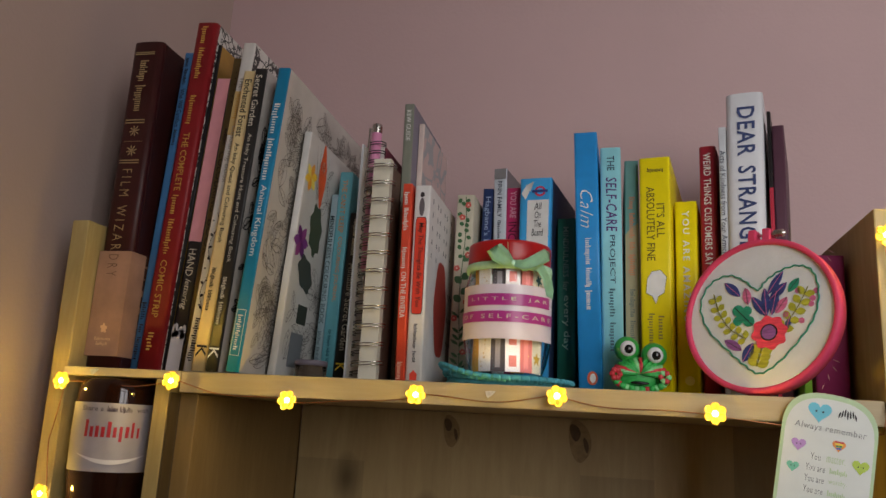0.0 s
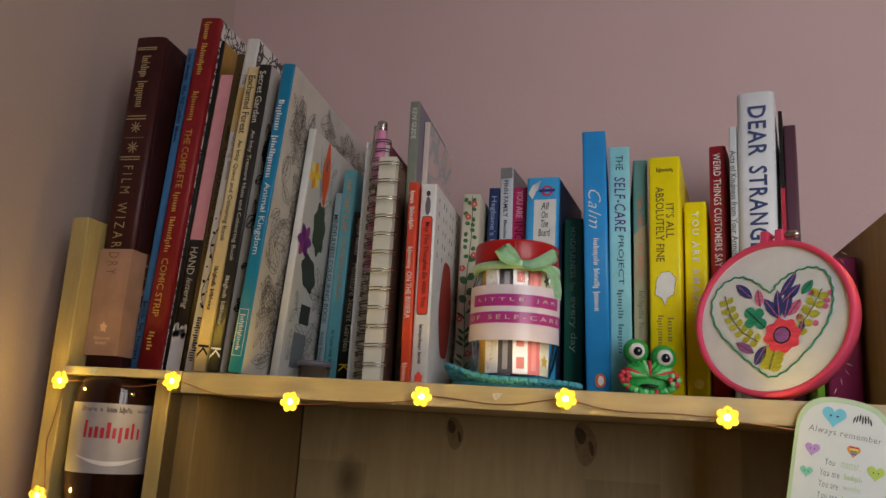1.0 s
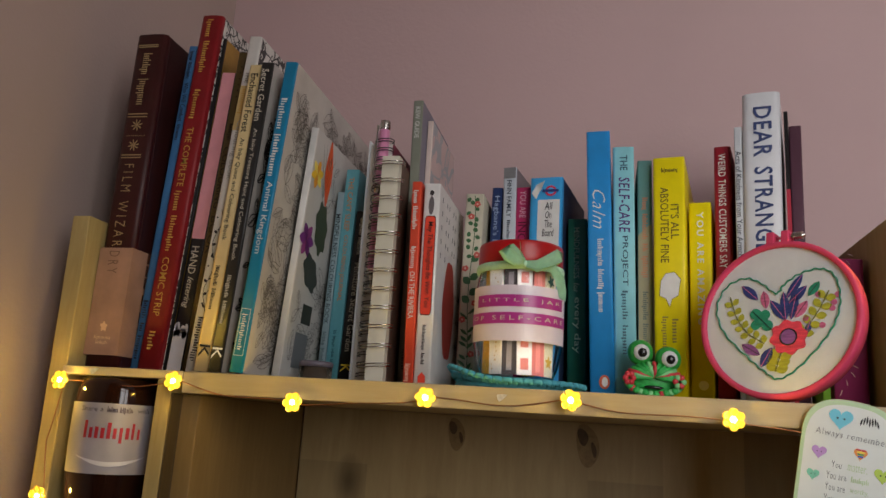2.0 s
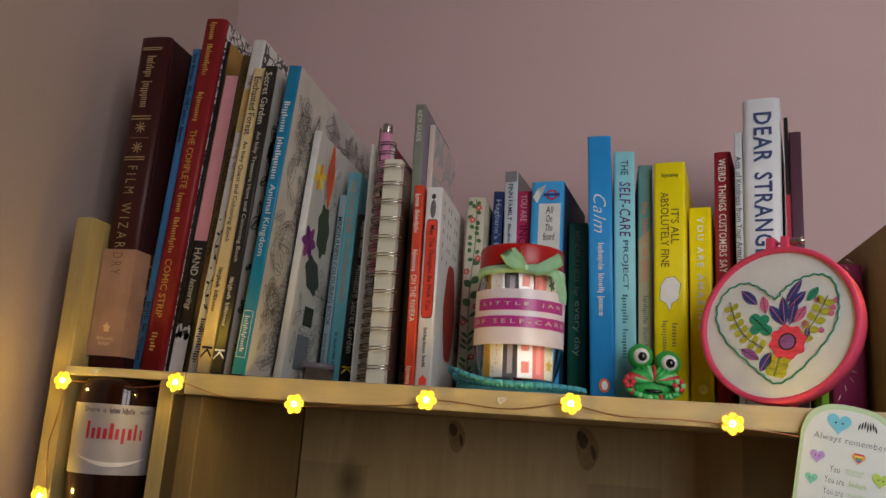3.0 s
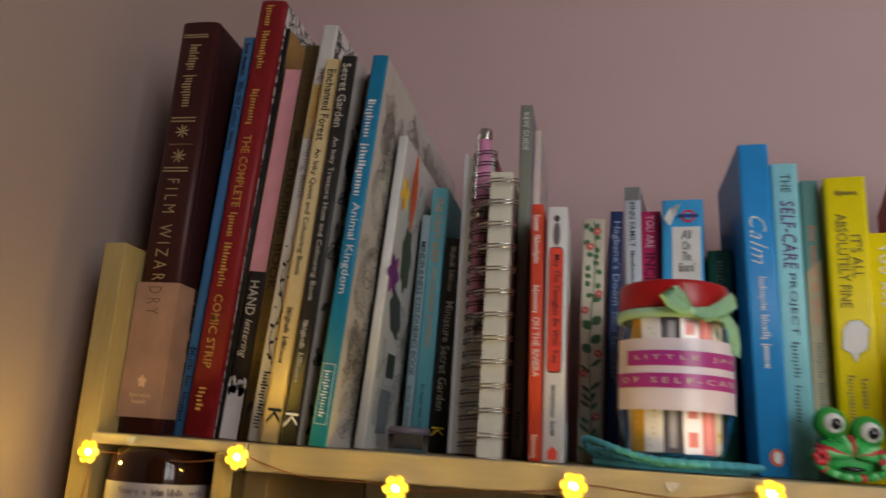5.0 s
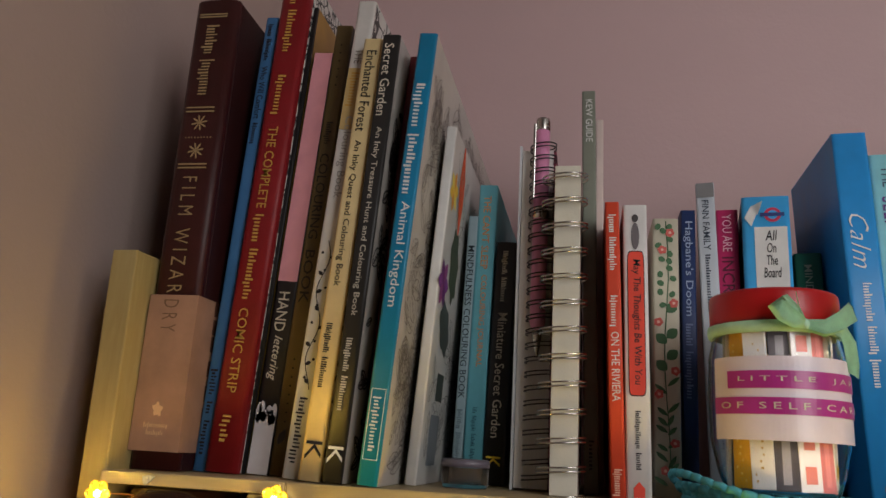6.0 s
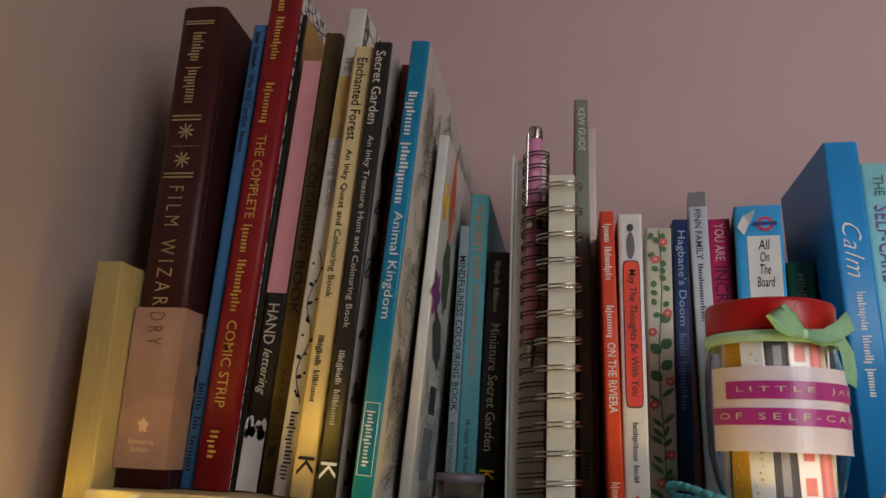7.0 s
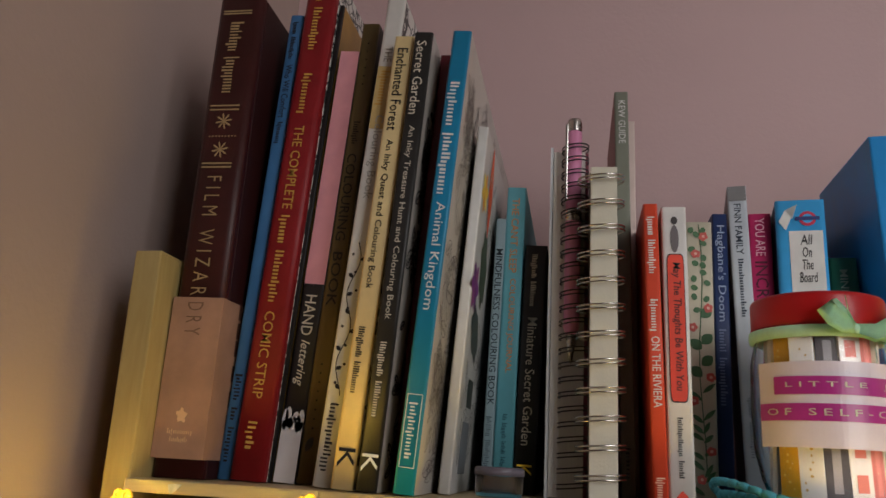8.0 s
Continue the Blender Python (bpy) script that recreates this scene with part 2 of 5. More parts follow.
def oblong(x0, x1, z0, z1):
    return [(x0, z0), (x1, z0), (x1, z1), (x0, z1)]


# ---- the room ----
WALL_Y, FLOOR_Z, TOP_Z = 0.275, -1.45, 0.98
tagged(link("wall_north", box(LEFT_X - 0.12, RIGHT_X + 0.12, WALL_Y, WALL_Y + 0.12, FLOOR_Z, TOP_Z), PINK_WALL), "dusty pink painted plaster wall behind the bookcase", "wall", kind="structure")


def wall_with_window(name, run, fixed, outward, opening, material, label, across=False):
    """A wall with one opening along y, or along x if across; run is its extent, fixed the inner face, outward the thickness."""
    c, z, w, h = opening
    bm = bmesh.new()
    f = sorted((fixed, fixed + outward))
    for a0, a1, z0, z1 in ((run[0], c - w / 2, FLOOR_Z, TOP_Z), (c + w / 2, run[1], FLOOR_Z, TOP_Z), (c - w / 2, c + w / 2, FLOOR_Z, z - h / 2), (c - w / 2, c + w / 2, z + h / 2, TOP_Z)):
        if across:
            box(a0, a1, f[0], f[1], z0, z1, bm=bm)
        else:
            box(f[0], f[1], a0, a1, z0, z1, bm=bm)
    return tagged(link(name, bm, material), label, "wall", kind="structure")


tagged(link("wall_west", box(LEFT_X - 0.16, LEFT_X, NEAR_Y, WALL_Y, FLOOR_Z, TOP_Z), DIMMED_SIDE_WALL), "dusty pink painted side wall close beside the bookcase", "wall", kind="structure")
tagged(link("wall_east", box(RIGHT_X, RIGHT_X + 0.16, JUT_Y, WALL_Y, FLOOR_Z, TOP_Z), ROOM_WALL), "plain painted side wall", "wall", kind="structure")
# added unseen walls: they hold the window near the shelf for its falloff
wall_with_window("wall_window", (JUT_X, RIGHT_X + 0.16), JUT_Y, -0.16, WINDOW, ROOM_WALL, "added unseen wall that holds the window", True)
tagged(link("wall_return", box(JUT_X, JUT_X + 0.12, NEAR_Y, JUT_Y - 0.16, FLOOR_Z, TOP_Z), ROOM_WALL), "added unseen return wall beside the window", "wall", kind="structure")
tagged(link("wall_south", box(LEFT_X - 0.16, JUT_X + 0.12, NEAR_Y - 0.12, NEAR_Y, FLOOR_Z, TOP_Z), ROOM_WALL), "plain painted wall across the room", "wall", kind="structure")
WHITE_GLOSS = paint("white_gloss", (0.78, 0.78, 0.76), 0.3, 0.03, 20.0, 0.02)


def window(name, opening, face, way, across=False):
    """A window in a wall whose inner face is at face; way points out of the room."""
    c, z, w, h = opening
    win = thing(name, "white framed window with glazing bars", "window", kind="structure")
    a0, a1, z0, z1 = c - w / 2, c + w / 2, z - h / 2, z + h / 2
    sash = bmesh.new()
    x0, x1 = sorted((face + way * 0.02, face + way * 0.06))
    for p in ((a0, a0 + 0.05, z0, z1), (a1 - 0.05, a1, z0, z1), (a0, a1, z0, z0 + 0.05), (a0, a1, z1 - 0.05, z1), (c - 0.02, c + 0.02, z0, z1), (a0, a1, z + 0.13, z + 0.16)):
        box(*((p[0], p[1], x0, x1) if across else (x0, x1, p[0], p[1])), p[2], p[3], bm=sash)
    part("window_frame", sash, WHITE_GLOSS, win)
    x0, x1 = sorted((face + way * 0.02, face - way * 0.06))
    part("window_sill", box(*((a0 - 0.05, a1 + 0.05, x0, x1) if across else (x0, x1, a0 - 0.05, a1 + 0.05)), z0 - 0.03, z0 - 0.002, 0.004), WHITE_GLOSS, win)


window("window_1", WINDOW, JUT_Y, -1, True)
tagged(link("floor", box(LEFT_X - 0.16, RIGHT_X + 0.16, NEAR_Y - 0.16, WALL_Y + 0.12, FLOOR_Z - 0.1, FLOOR_Z), CARPET), "plain brownish carpeted floor", "floor", kind="structure")
tagged(link("ceiling", box(LEFT_X - 0.16, RIGHT_X + 0.16, NEAR_Y - 0.16, WALL_Y + 0.12, TOP_Z, TOP_Z + 0.1), CEILING), "plain white painted ceiling", "ceiling", kind="structure")

# ---- the bookcase ----
TOP = 0.017
FRONT = 0.006
case = thing("bookcase", "pale birch bookcase with open shelf and low side panels", "bookcase", pose(0, 0, FLOOR_Z))


def board(name, m, label="", parent=case, at=None, rot=(0, 0, 0), **k):
    ob = part(name, box(**k, bevel=0.0012), m, parent, label)
    ob.matrix_parent_inverse = Matrix.Translation((0, 0, -FLOOR_Z))
    if at:
        ob.matrix_basis = pose(*at, *rot)
    return ob


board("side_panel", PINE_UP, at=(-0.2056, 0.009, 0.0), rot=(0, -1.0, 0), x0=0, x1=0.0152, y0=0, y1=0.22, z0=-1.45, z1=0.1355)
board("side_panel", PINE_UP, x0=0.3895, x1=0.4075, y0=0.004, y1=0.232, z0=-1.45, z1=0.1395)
board("shelf", PINE, x0=-0.0905, x1=0.3892, y0=FRONT, y1=0.232, z0=0.0012, z1=TOP)
board("thin_shelf", PINE, x0=-0.192, x1=-0.0908, y0=FRONT, y1=0.232, z0=0.0105, z1=TOP)
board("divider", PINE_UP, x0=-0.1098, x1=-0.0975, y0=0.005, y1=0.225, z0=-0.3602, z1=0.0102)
# inner side of the compartment: its shade is put into a darker veneer colour
board("inner_panel", wood("shaded_inner_veneer", (0.26, 0.17, 0.065), (0.19, 0.12, 0.04), "z"), x0=-0.0970, x1=-0.082, y0=0.020, y1=0.225, z0=-0.36, z1=0.001)
# added dark strip that stands in for the shaded recess beside the divider
board("edge_strip", wood("shade_strip_wood", (0.10, 0.065, 0.025), (0.06, 0.04, 0.015), "z"), x0=-0.0974, x1=-0.0966, y0=0.0055, y1=0.0197, z0=-0.36, z1=0.001)
back = board("back_panel", VENEER, x0=-0.0815, x1=0.389, y0=0.2255, y1=0.233, z0=-0.36, z1=0.0008)
edges_x = [-0.0812, -0.012, 0.048, 0.132, 0.196, 0.262, 0.330, 0.3888]
for i, (x0, x1) in enumerate(zip(edges_x, edges_x[1:])):
    cuts = [0.0006, -0.050 - 0.022 * ((i * 3) % 4), -0.155 - 0.03 * (i % 3), -0.26, -0.3598]
    for z1, z0 in zip(cuts, cuts[1:]):
        st = part("stave", box(x0 + 0.00002, x1 - 0.00002, 0.2250, 0.2256, z0 + 0.00002, z1 - 0.00002), VENEER, back)
        st.matrix_parent_inverse = Matrix()
board("back_panel", VENEER, x0=-0.189, x1=-0.1100, y0=0.215, y1=0.221, z0=-0.36, z1=0.0100)
KNOT = paint("wood_knot", (0.10, 0.06, 0.025), 0.6, 0.35, 220.0, 0.1)
KNOT_RING = paint("wood_knot_ring", (0.30, 0.20, 0.085), 0.55, 0.25, 160.0, 0.1)
for kx, kz, kr in ((0.0700, -0.0110, 0.0036), (0.1910, -0.0120, 0.0046)):
    for dx, dz, a, b, tilt, mat, y in ((0, 0, 1.0, 1.7, 0.3, KNOT, 0.2240), (0.9, -1.6, 2.2, 4.2, 0.15, KNOT_RING, 0.2245), (2.2, -2.4, 0.45, 1.5, 0.2, KNOT, 0.2240)):
        kn = part("knot", slab(oval(kx + dx * kr, kz + dz * kr, a * kr, b * kr, 22, tilt, 0.07, 3), y, 0.2249), mat, back, "dark knot in the wood")
        kn.matrix_parent_inverse = Matrix()
board("lower_shelf", PINE, x0=-0.20, x1=0.3892, y0=0.008, y1=0.232, z0=-0.378, z1=-0.3605)


# ---- books ----
def book(label, x, y, ztop, w, deep, lean, spine, cover, hard=False, pages=None, left=None, arc=None, name="book", yaw=0.0):
    """A book from the upper corner of its spine: spine, two boards and a page block. Returns it and its height."""
    h = (ztop - TOP - 0.0005) / math.cos(radians(lean))
    lift = max(0.0, w * math.sin(radians(lean)))
    base = pose(x - h * math.sin(radians(lean)), y, TOP + 0.0004 + lift, 0, lean, yaw)
    bk = thing(name, label, "book", base, group="books on the shelf")
    th = 0.0026 if hard else 0.0007
    over = 0.003 if hard else 0.0004
    wrap = 0.006 if hard else 0.0022
    r = arc if arc is not None else (0.0022 if hard else 0.0008)
    p = 2.6 if hard else 4.0
    n = 12
    outer = [(0.0, wrap)] + [(w * i / n, r * (1 - (1 - abs(2 * i / n - 1) ** p) ** (1 / p))) for i in range(n + 1)] + [(w, wrap)]
    inner = [(min(max(a, th), w - th), max(b + th, th)) for a, b in outer]
    bm = bmesh.new()
    lo = [bm.verts.new((a, b, 0)) for a, b in outer] + [bm.verts.new((a, b, 0)) for a, b in inner[::-1]]
    hi = [bm.verts.new((v.co.x, v.co.y, h)) for v in lo]
    m = len(lo)
    half = m // 2
    for i in range(m):
        f = bm.faces.new((lo[i], lo[(i + 1) % m], hi[(i + 1) % m], hi[i]))
        f.smooth = 0 < i < half - 2
    for i in range(half - 1):
        for ring in (lo, hi):
            bm.faces.new((ring[i], ring[i + 1], ring[m - 2 - i], ring[m - 1 - i]))
    bmesh.ops.recalc_face_normals(bm, faces=bm.faces)
    part("spine", bm, spine, bk)
    groove = 0.0012 if hard else 0.0
    for side, mat in ((0, left or cover), (1, cover)):
        x0 = 0 if side == 0 else w - th
        part("cover_board", box(x0, x0 + th, wrap + groove, deep, 0, h, 0.0005 if hard else 0.0), mat, bk)
    part("page_block", box(th + 0.0002, w - th - 0.0002, th + 0.002, deep - over - 0.0005, over, h - over), pages or PAPER, bk)
    return bk, h


GILT = paint("gilt_print", lin("b09a70", 1.0), 0.35, 0.1, 200.0, 0.0, metal=0.3)
CREAM = ink("ccc4b2", 1.05)
WHITE = ink("d8d8d4", 1.1)
DARK = ink("1c1b1c", 1.2)


def spell(bk, h, rows):
    """Writing down a spine: text or list of bar lengths, start, end (parts of the height), size, place across, ink."""
    for what, f0, f1, size, cx, mat, *more in rows:
        place = down(h, cx, f0 * h, f1 * h, size)
        if isinstance(what, str):
            lettering(bk, what, mat, place, italic=more[0] if more else 0.0, weight=more[1] if len(more) > 1 else 0.004, spacing=more[2] if len(more) > 2 else 1.0)
        else:
            bars(bk, what, mat, place)


# the tall books beside the upright
LEATHER = paint("dark_red_leather", lin("4a1210", 0.62), 0.48, 0.25, 45.0, 0.12)
LEATHER_DARK = paint("dark_brown_leather", lin("3c1412", 0.7), 0.5, 0.25, 45.0, 0.12)
PARCHMENT = paint("parchment_band", lin("b08870", 0.95), 0.6, 0.22, 30.0, 0.08)
bk, h = book("thick dark red leather-look hardback with parchment band", -0.1900, 0.026, 0.3030, 0.0285, 0.235, 0.0, LEATHER, LEATHER_DARK, True, arc=0.003)
w = 0.0285
bars(bk, [5, 6], GILT, down(h, 0.0140, 0.063 * h, 0.232 * h, 0.0100), "lettering")
spell(bk, h, [("FILM WIZAR", 0.414, 0.660, 0.0090, 0.0132, GILT, 0.0, -0.006, 1.55)])
for f in (0.036, 0.042, 0.258, 0.267, 0.386, 0.394):
    patch(bk, oblong(0.004, w - 0.006, (1 - f) * h - 0.0005, (1 - f) * h + 0.0005), GILT)
for k in range(9):
    patch(bk, oblong(0.006 + 0.002 * k, 0.0068 + 0.002 * k, 0.672 * h, 0.675 * h), GILT)
for f in (0.293, 0.356):
    patch(bk, oval(0.0140, (1 - f) * h, 0.0031, 0.0031, 48, 0.2, 0.75, 8), GILT)
band = part("parchment_band", box(-0.0006, w + 0.0006, -0.0008, 0.236, 0.034 * h, 0.336 * h, 0.0002), PARCHMENT, bk, "cream parchment paper band")
lettering(bk, "DRY", ink("7a5c46", 1.0), down(h, 0.0132, 0.674 * h, 0.738 * h, 0.0090, -0.0012), weight=-0.006, spacing=1.55)
patch(bk, oval(0.0140, 0.112 * h, 0.0028, 0.0036, 18, 0.3, 0.25, 5), ink("d8b48a", 1.2), -0.0012, "emblem")
bars(bk, [6], ink("d8b48a", 1.1), level(0.007, 0.0215, 0.083 * h, 0.0034, -0.0012))
bars(bk, [5], ink("d8b48a", 1.1), level(0.009, 0.0195, 0.069 * h, 0.0034, -0.0012))
BROWN_INK = ink("4a2c20", 1.0)
for k, f in enumerate((0.328, 0.29, 0.255, 0.205, 0.155, 0.11)):
    z0 = (f - 0.022) * h
    side = bmesh.new()
    for q in range(2):
        side.faces.new([side.verts.new((w + 0.0009, 0.020 + a, z0 + b)) for a, b in ((0.005 * q, 0), (0.0035 + 0.005 * q, 0), (0.0035 + 0.005 * q, 0.009), (0.005 * q, 0.009))])
    part("lettering", side, BROWN_INK, bk)

BLUE_THIN = ink("3a6a98", 1.35)
bk, h = book("thin bright blue picture book with black spine writing", -0.1506, 0.045, 0.3003, 0.0085, 0.20, 2.2, BLUE_THIN, BLUE_THIN, True, arc=0.001)
spell(bk, h, [([4, 7], 0.018, 0.11, 0.0040, 0.0043, DARK), ("Who Will Comfort", 0.123, 0.250, 0.0042, 0.0043, DARK), ([6], 0.26, 0.31, 0.0040, 0.0043, DARK), ([4, 2, 5], 0.80, 0.97, 0.0042, 0.0043, DARK)])

RED = paint("red_cloth", lin("8e141c", 0.92), 0.5, 0.12, 50.0, 0.15)
YELLOW_INK = ink("c89a48", 1.0)
COMIC = drawn("comic_strip_print", (0.60, 0.58, 0.54), (0.04, 0.04, 0.04), 80.0, 0.06)
bk, h = book("tall red hardback comic collection with yellow lettering", -0.1383, 0.039, 0.3255, 0.0192, 0.225, 2.5, RED, COMIC, True, WHITE_PAGES, arc=0.002)
spell(bk, h, [([4, 7], 0.013, 0.178, 0.0068, 0.0090, YELLOW_INK), ([6], 0.227, 0.315, 0.0064, 0.0090, YELLOW_INK), ("THE COMPLETE", 0.339, 0.508, 0.0060, 0.0090, YELLOW_INK), ([4, 7], 0.521, 0.690, 0.0064, 0.0090, YELLOW_INK), ("COMIC STRIP", 0.704, 0.860, 0.0060, 0.0090, YELLOW_INK), ([3], 0.90, 0.95, 0.0062, 0.0090, YELLOW_INK)])

GOLD = paint("gold_foil_cover", lin("a8863c", 1.1), 0.33, 0.2, 30.0, 0.05, metal=0.55)
bk, h = book("thin tall book with gold foil cover", -0.1193, 0.0463, 0.3070, 0.0028, 0.20, 2.9, DARK, GOLD, False)
bk, h = book("pink and black lettering notebook with white foot", -0.1163, 0.047, 0.2742, 0.0128, 0.175, 3.1, ink("1d1a1c", 1.2), ink("1d1a1c", 1.2), False, WHITE_PAGES)
patch(bk, oblong(0.0006, 0.0125, 0.425 * h, h), ink("b98088", 1.5))
patch(bk, oblong(0.0006, 0.0125, 0.0, 0.126 * h), ink("c8c4c4", 1.1))
spell(bk, h, [("HAND", 0.60, 0.69, 0.0066, 0.0062, CREAM), ("lettering", 0.70, 0.80, 0.0066, 0.0060, CREAM, 0.3)])
for k in range(7):
    patch(bk, oval(0.002 + 0.0015 * k, 0.129 * h + 0.0022 * math.sin(k * 2.1), 0.0018, 0.004 + 0.002 * math.cos(k), 10), ink("c8c4c4", 1.1))

OLIVE = paint("olive_spine", lin("6a5a34", 1.0), 0.42, 0.15, 40.0, 0.08, metal=0.15)
bk, h = book("olive gold colouring book with dark lettering", -0.1031, 0.047, 0.2932, 0.0104, 0.21, 2.9, OLIVE, ink("23241c", 1.2), False)
spell(bk, h, [([5], 0.24, 0.295, 0.0048, 0.0052, ink("2a2416")), ("COLOURING", 0.315, 0.51, 0.0058, 0.0052, ink("2a2416")), ("BOOK", 0.535, 0.65, 0.0058, 0.0052, ink("2a2416"))])
for k in range(14):
    f = (0.66 + 0.018 * k) if k > 5 else (0.05 + 0.02 * k)
    patch(bk, oval(0.0052, (1 - f) * h, 0.0006, 0.0006, 8), ink("2a2416"))
patch(bk, leaf(0.003, 0.06 * h, 0.009, 0.002, 1.2), ink("2a2416"))

def drawn_leaves(bk, w, deep, h, seed, mat, count, size, line=0.00035, veins=True):
    """Hand-drawn leaf and petal outlines printed on the right-hand cover."""
    r_ = random.Random(seed)
    bm = bmesh.new()

    def stroke(pts, closed):
        m = len(pts)
        for i in range(m if closed else m - 1):
            a, b = Vector(pts[i]), Vector(pts[(i + 1) % m])
            d = (b - a).normalized() * line
            q = Vector((-d.y, d.x)) * 0.5
            bm.faces.new([bm.verts.new((w + 0.00025, *c)) for c in (a - q, b - q, b + q, a + q)])

    for k in range(count):
        cy, cz = r_.uniform(0.012, deep - 0.02), r_.uniform(0.012, h - 0.02)
        turn0, petals = r_.uniform(0, 6.28), r_.choice((1, 1, 2, 3, 6))
        for q in range(petals):
            ln, t = size * r_.uniform(0.6, 1.25), turn0 + q * (6.28 / petals if petals > 2 else 0.7)
            tip = (cy + ln * math.cos(t), cz + ln * math.sin(t))
            if not (0.003 < tip[0] < deep - 0.003 and 0.003 < tip[1] < h - 0.003):
                continue
            stroke(leaf(cy, cz, ln, ln * r_.uniform(0.16, 0.30), t, 7), True)
            if veins:
                stroke([(cy, cz), ((cy + tip[0]) / 2 + 0.0006, (cz + tip[1]) / 2), tip], False)
                for f in (0.3, 0.5, 0.7):
                    for e in (-0.6, 0.6):
                        stroke([(cy + ln * f * math.cos(t), cz + ln * f * math.sin(t)), (cy + ln * (f * math.cos(t) + 0.14 * math.cos(t + e)), cz + ln * (f * math.sin(t) + 0.14 * math.sin(t + e)))], False)
    return part("cover_drawing", bm, mat, bk)


SCRIBBLE = drawn("flower_drawing", (0.62, 0.60, 0.56), (0.03, 0.03, 0.03), 55.0, 0.05)
bk, h = book("white colouring book with gilt and vine drawing", -0.0815, 0.023, 0.2941, 0.0107, 0.21, 3.8, ink("c9c6c0", 1.2), SCRIBBLE, False, WHITE_PAGES)
spell(bk, h, [("THE", 0.115, 0.15, 0.0045, 0.0053, ink("9a9488")), ([6], 0.17, 0.25, 0.0060, 0.0053, YELLOW_INK), ("Colouring Book", 0.27, 0.45, 0.0062, 0.0053, ink("a8a49c")), ([9], 0.85, 0.975, 0.0052, 0.0055, DARK)])
patch(bk, oblong(0.0005, 0.0103, 0.70 * h, 0.84 * h), ink("b9a06a", 1.2), -0.0003)
vine = [(0.0052 + 0.0024 * math.sin(k * 0.55), 0.0, (0.46 - 0.0118 * k) * h) for k in range(26)]
part("vine_drawing", tube([(a, -0.0004, c) for a, b, c in vine], 0.00022, 4), DARK, bk)
for k in range(3, 25, 3):
    patch(bk, leaf(vine[k][0], vine[k][2], 0.0034, 0.0011, 0.5 if k % 2 else 2.4), DARK)
    patch(bk, oval(0.0105 - vine[k][0], vine[k][2] + 0.003, 0.0008, 0.0008, 8), DARK)

GOLD_SPINE = paint("brushed_gold_spine", lin("d6c08c", 1.25), 0.45, 0.08, 60.0, 0.03, metal=0.1)
bk, h = book("gold foil colouring book with black lettering", -0.0728, 0.0134, 0.2632, 0.0112, 0.25, 3.4, GOLD_SPINE, SCRIBBLE, False)
spell(bk, h, [("Enchanted Forest", 0.031, 0.234, 0.0058, 0.0056, DARK), ("An Inky Quest and Colouring Book", 0.256, 0.594, 0.0046, 0.0050, DARK), ([7, 7], 0.675, 0.8125, 0.0042, 0.0050, DARK), ("K", 0.920, 0.958, 0.0085, 0.0062, DARK)])

BLACK_BOOK = paint("black_book_cloth", lin("242322", 1.2), 0.45, 0.15, 60.0, 0.08)
LEAFY = paint("grey_print_cover", (0.46, 0.44, 0.41), 0.4, 0.12, 40.0, 0.05)
bk, h = book("black spined colouring book with leafy drawn cover", -0.0602, 0.0085, 0.2625, 0.0100, 0.25, 3.0, BLACK_BOOK, LEAFY, False)
spell(bk, h, [("Secret Garden", 0.023, 0.203, 0.0055, 0.0046, CREAM), ("An Inky Treasure Hunt and Colouring Book", 0.23, 0.66, 0.0042, 0.0046, CREAM), ([7, 7], 0.707, 0.858, 0.0040, 0.0046, CREAM), ("K", 0.928, 0.962, 0.0080, 0.0052, WHITE)])
drawn_leaves(bk, 0.0100, 0.25, h, 5, DARK, 170, 0.016, 0.0011)
bk, h = book("narrow dark maroon paperback book", -0.0492, 0.030, 0.2600, 0.0080, 0.22, 2.9, ink("5a1420", 1.3), ink("6a1824", 1.3), False)

TEAL = paint("teal_spine", lin("0f6f94", 1.35), 0.42, 0.08, 60.0, 0.05)
FLORAL = paint("cream_print_cover", (0.50, 0.475, 0.43), 0.35, 0.14, 22.0, 0.06)
bk, h = book("large colouring book with teal spine and drawn flower cover", -0.0381, 0.005, 0.2602, 0.0100, 0.25, 3.8, TEAL, FLORAL, False, WHITE_PAGES)
spell(bk, h, [([6, 8], 0.127, 0.393, 0.0060, 0.0048, WHITE), ("Animal Kingdom", 0.406, 0.638, 0.0062, 0.0048, WHITE)])
for a in (oblong(0.0012, 0.0016, 0.050 * h, 0.192 * h), oblong(0.0084, 0.0088, 0.050 * h, 0.192 * h), oblong(0.0012, 0.0088, 0.050 * h, 0.0515 * h), oblong(0.0012, 0.0088, 0.1905 * h, 0.192 * h)):
    patch(bk, a, WHITE, name="frame_print")
bars(bk, [8], WHITE, down(h, 0.005, 0.825 * h, 0.935 * h, 0.0042))
drawn_leaves(bk, 0.0100, 0.25, h, 3, ink("66605a"), 260, 0.021, 0.00045)


def side_print(bk, w, shapes, y0):
    """Flat printed shapes on the right-hand cover: outline in (depth, height) and ink."""
    for outline, mat in shapes:
        bm = bmesh.new()
        f = bm.faces.new([bm.verts.new((w + 0.0003, y0 + a, z)) for a, z in outline])
        f.normal_update()
        if f.normal.x < 0:
            f.normal_flip()
        part("cover_print", bm, mat, bk)


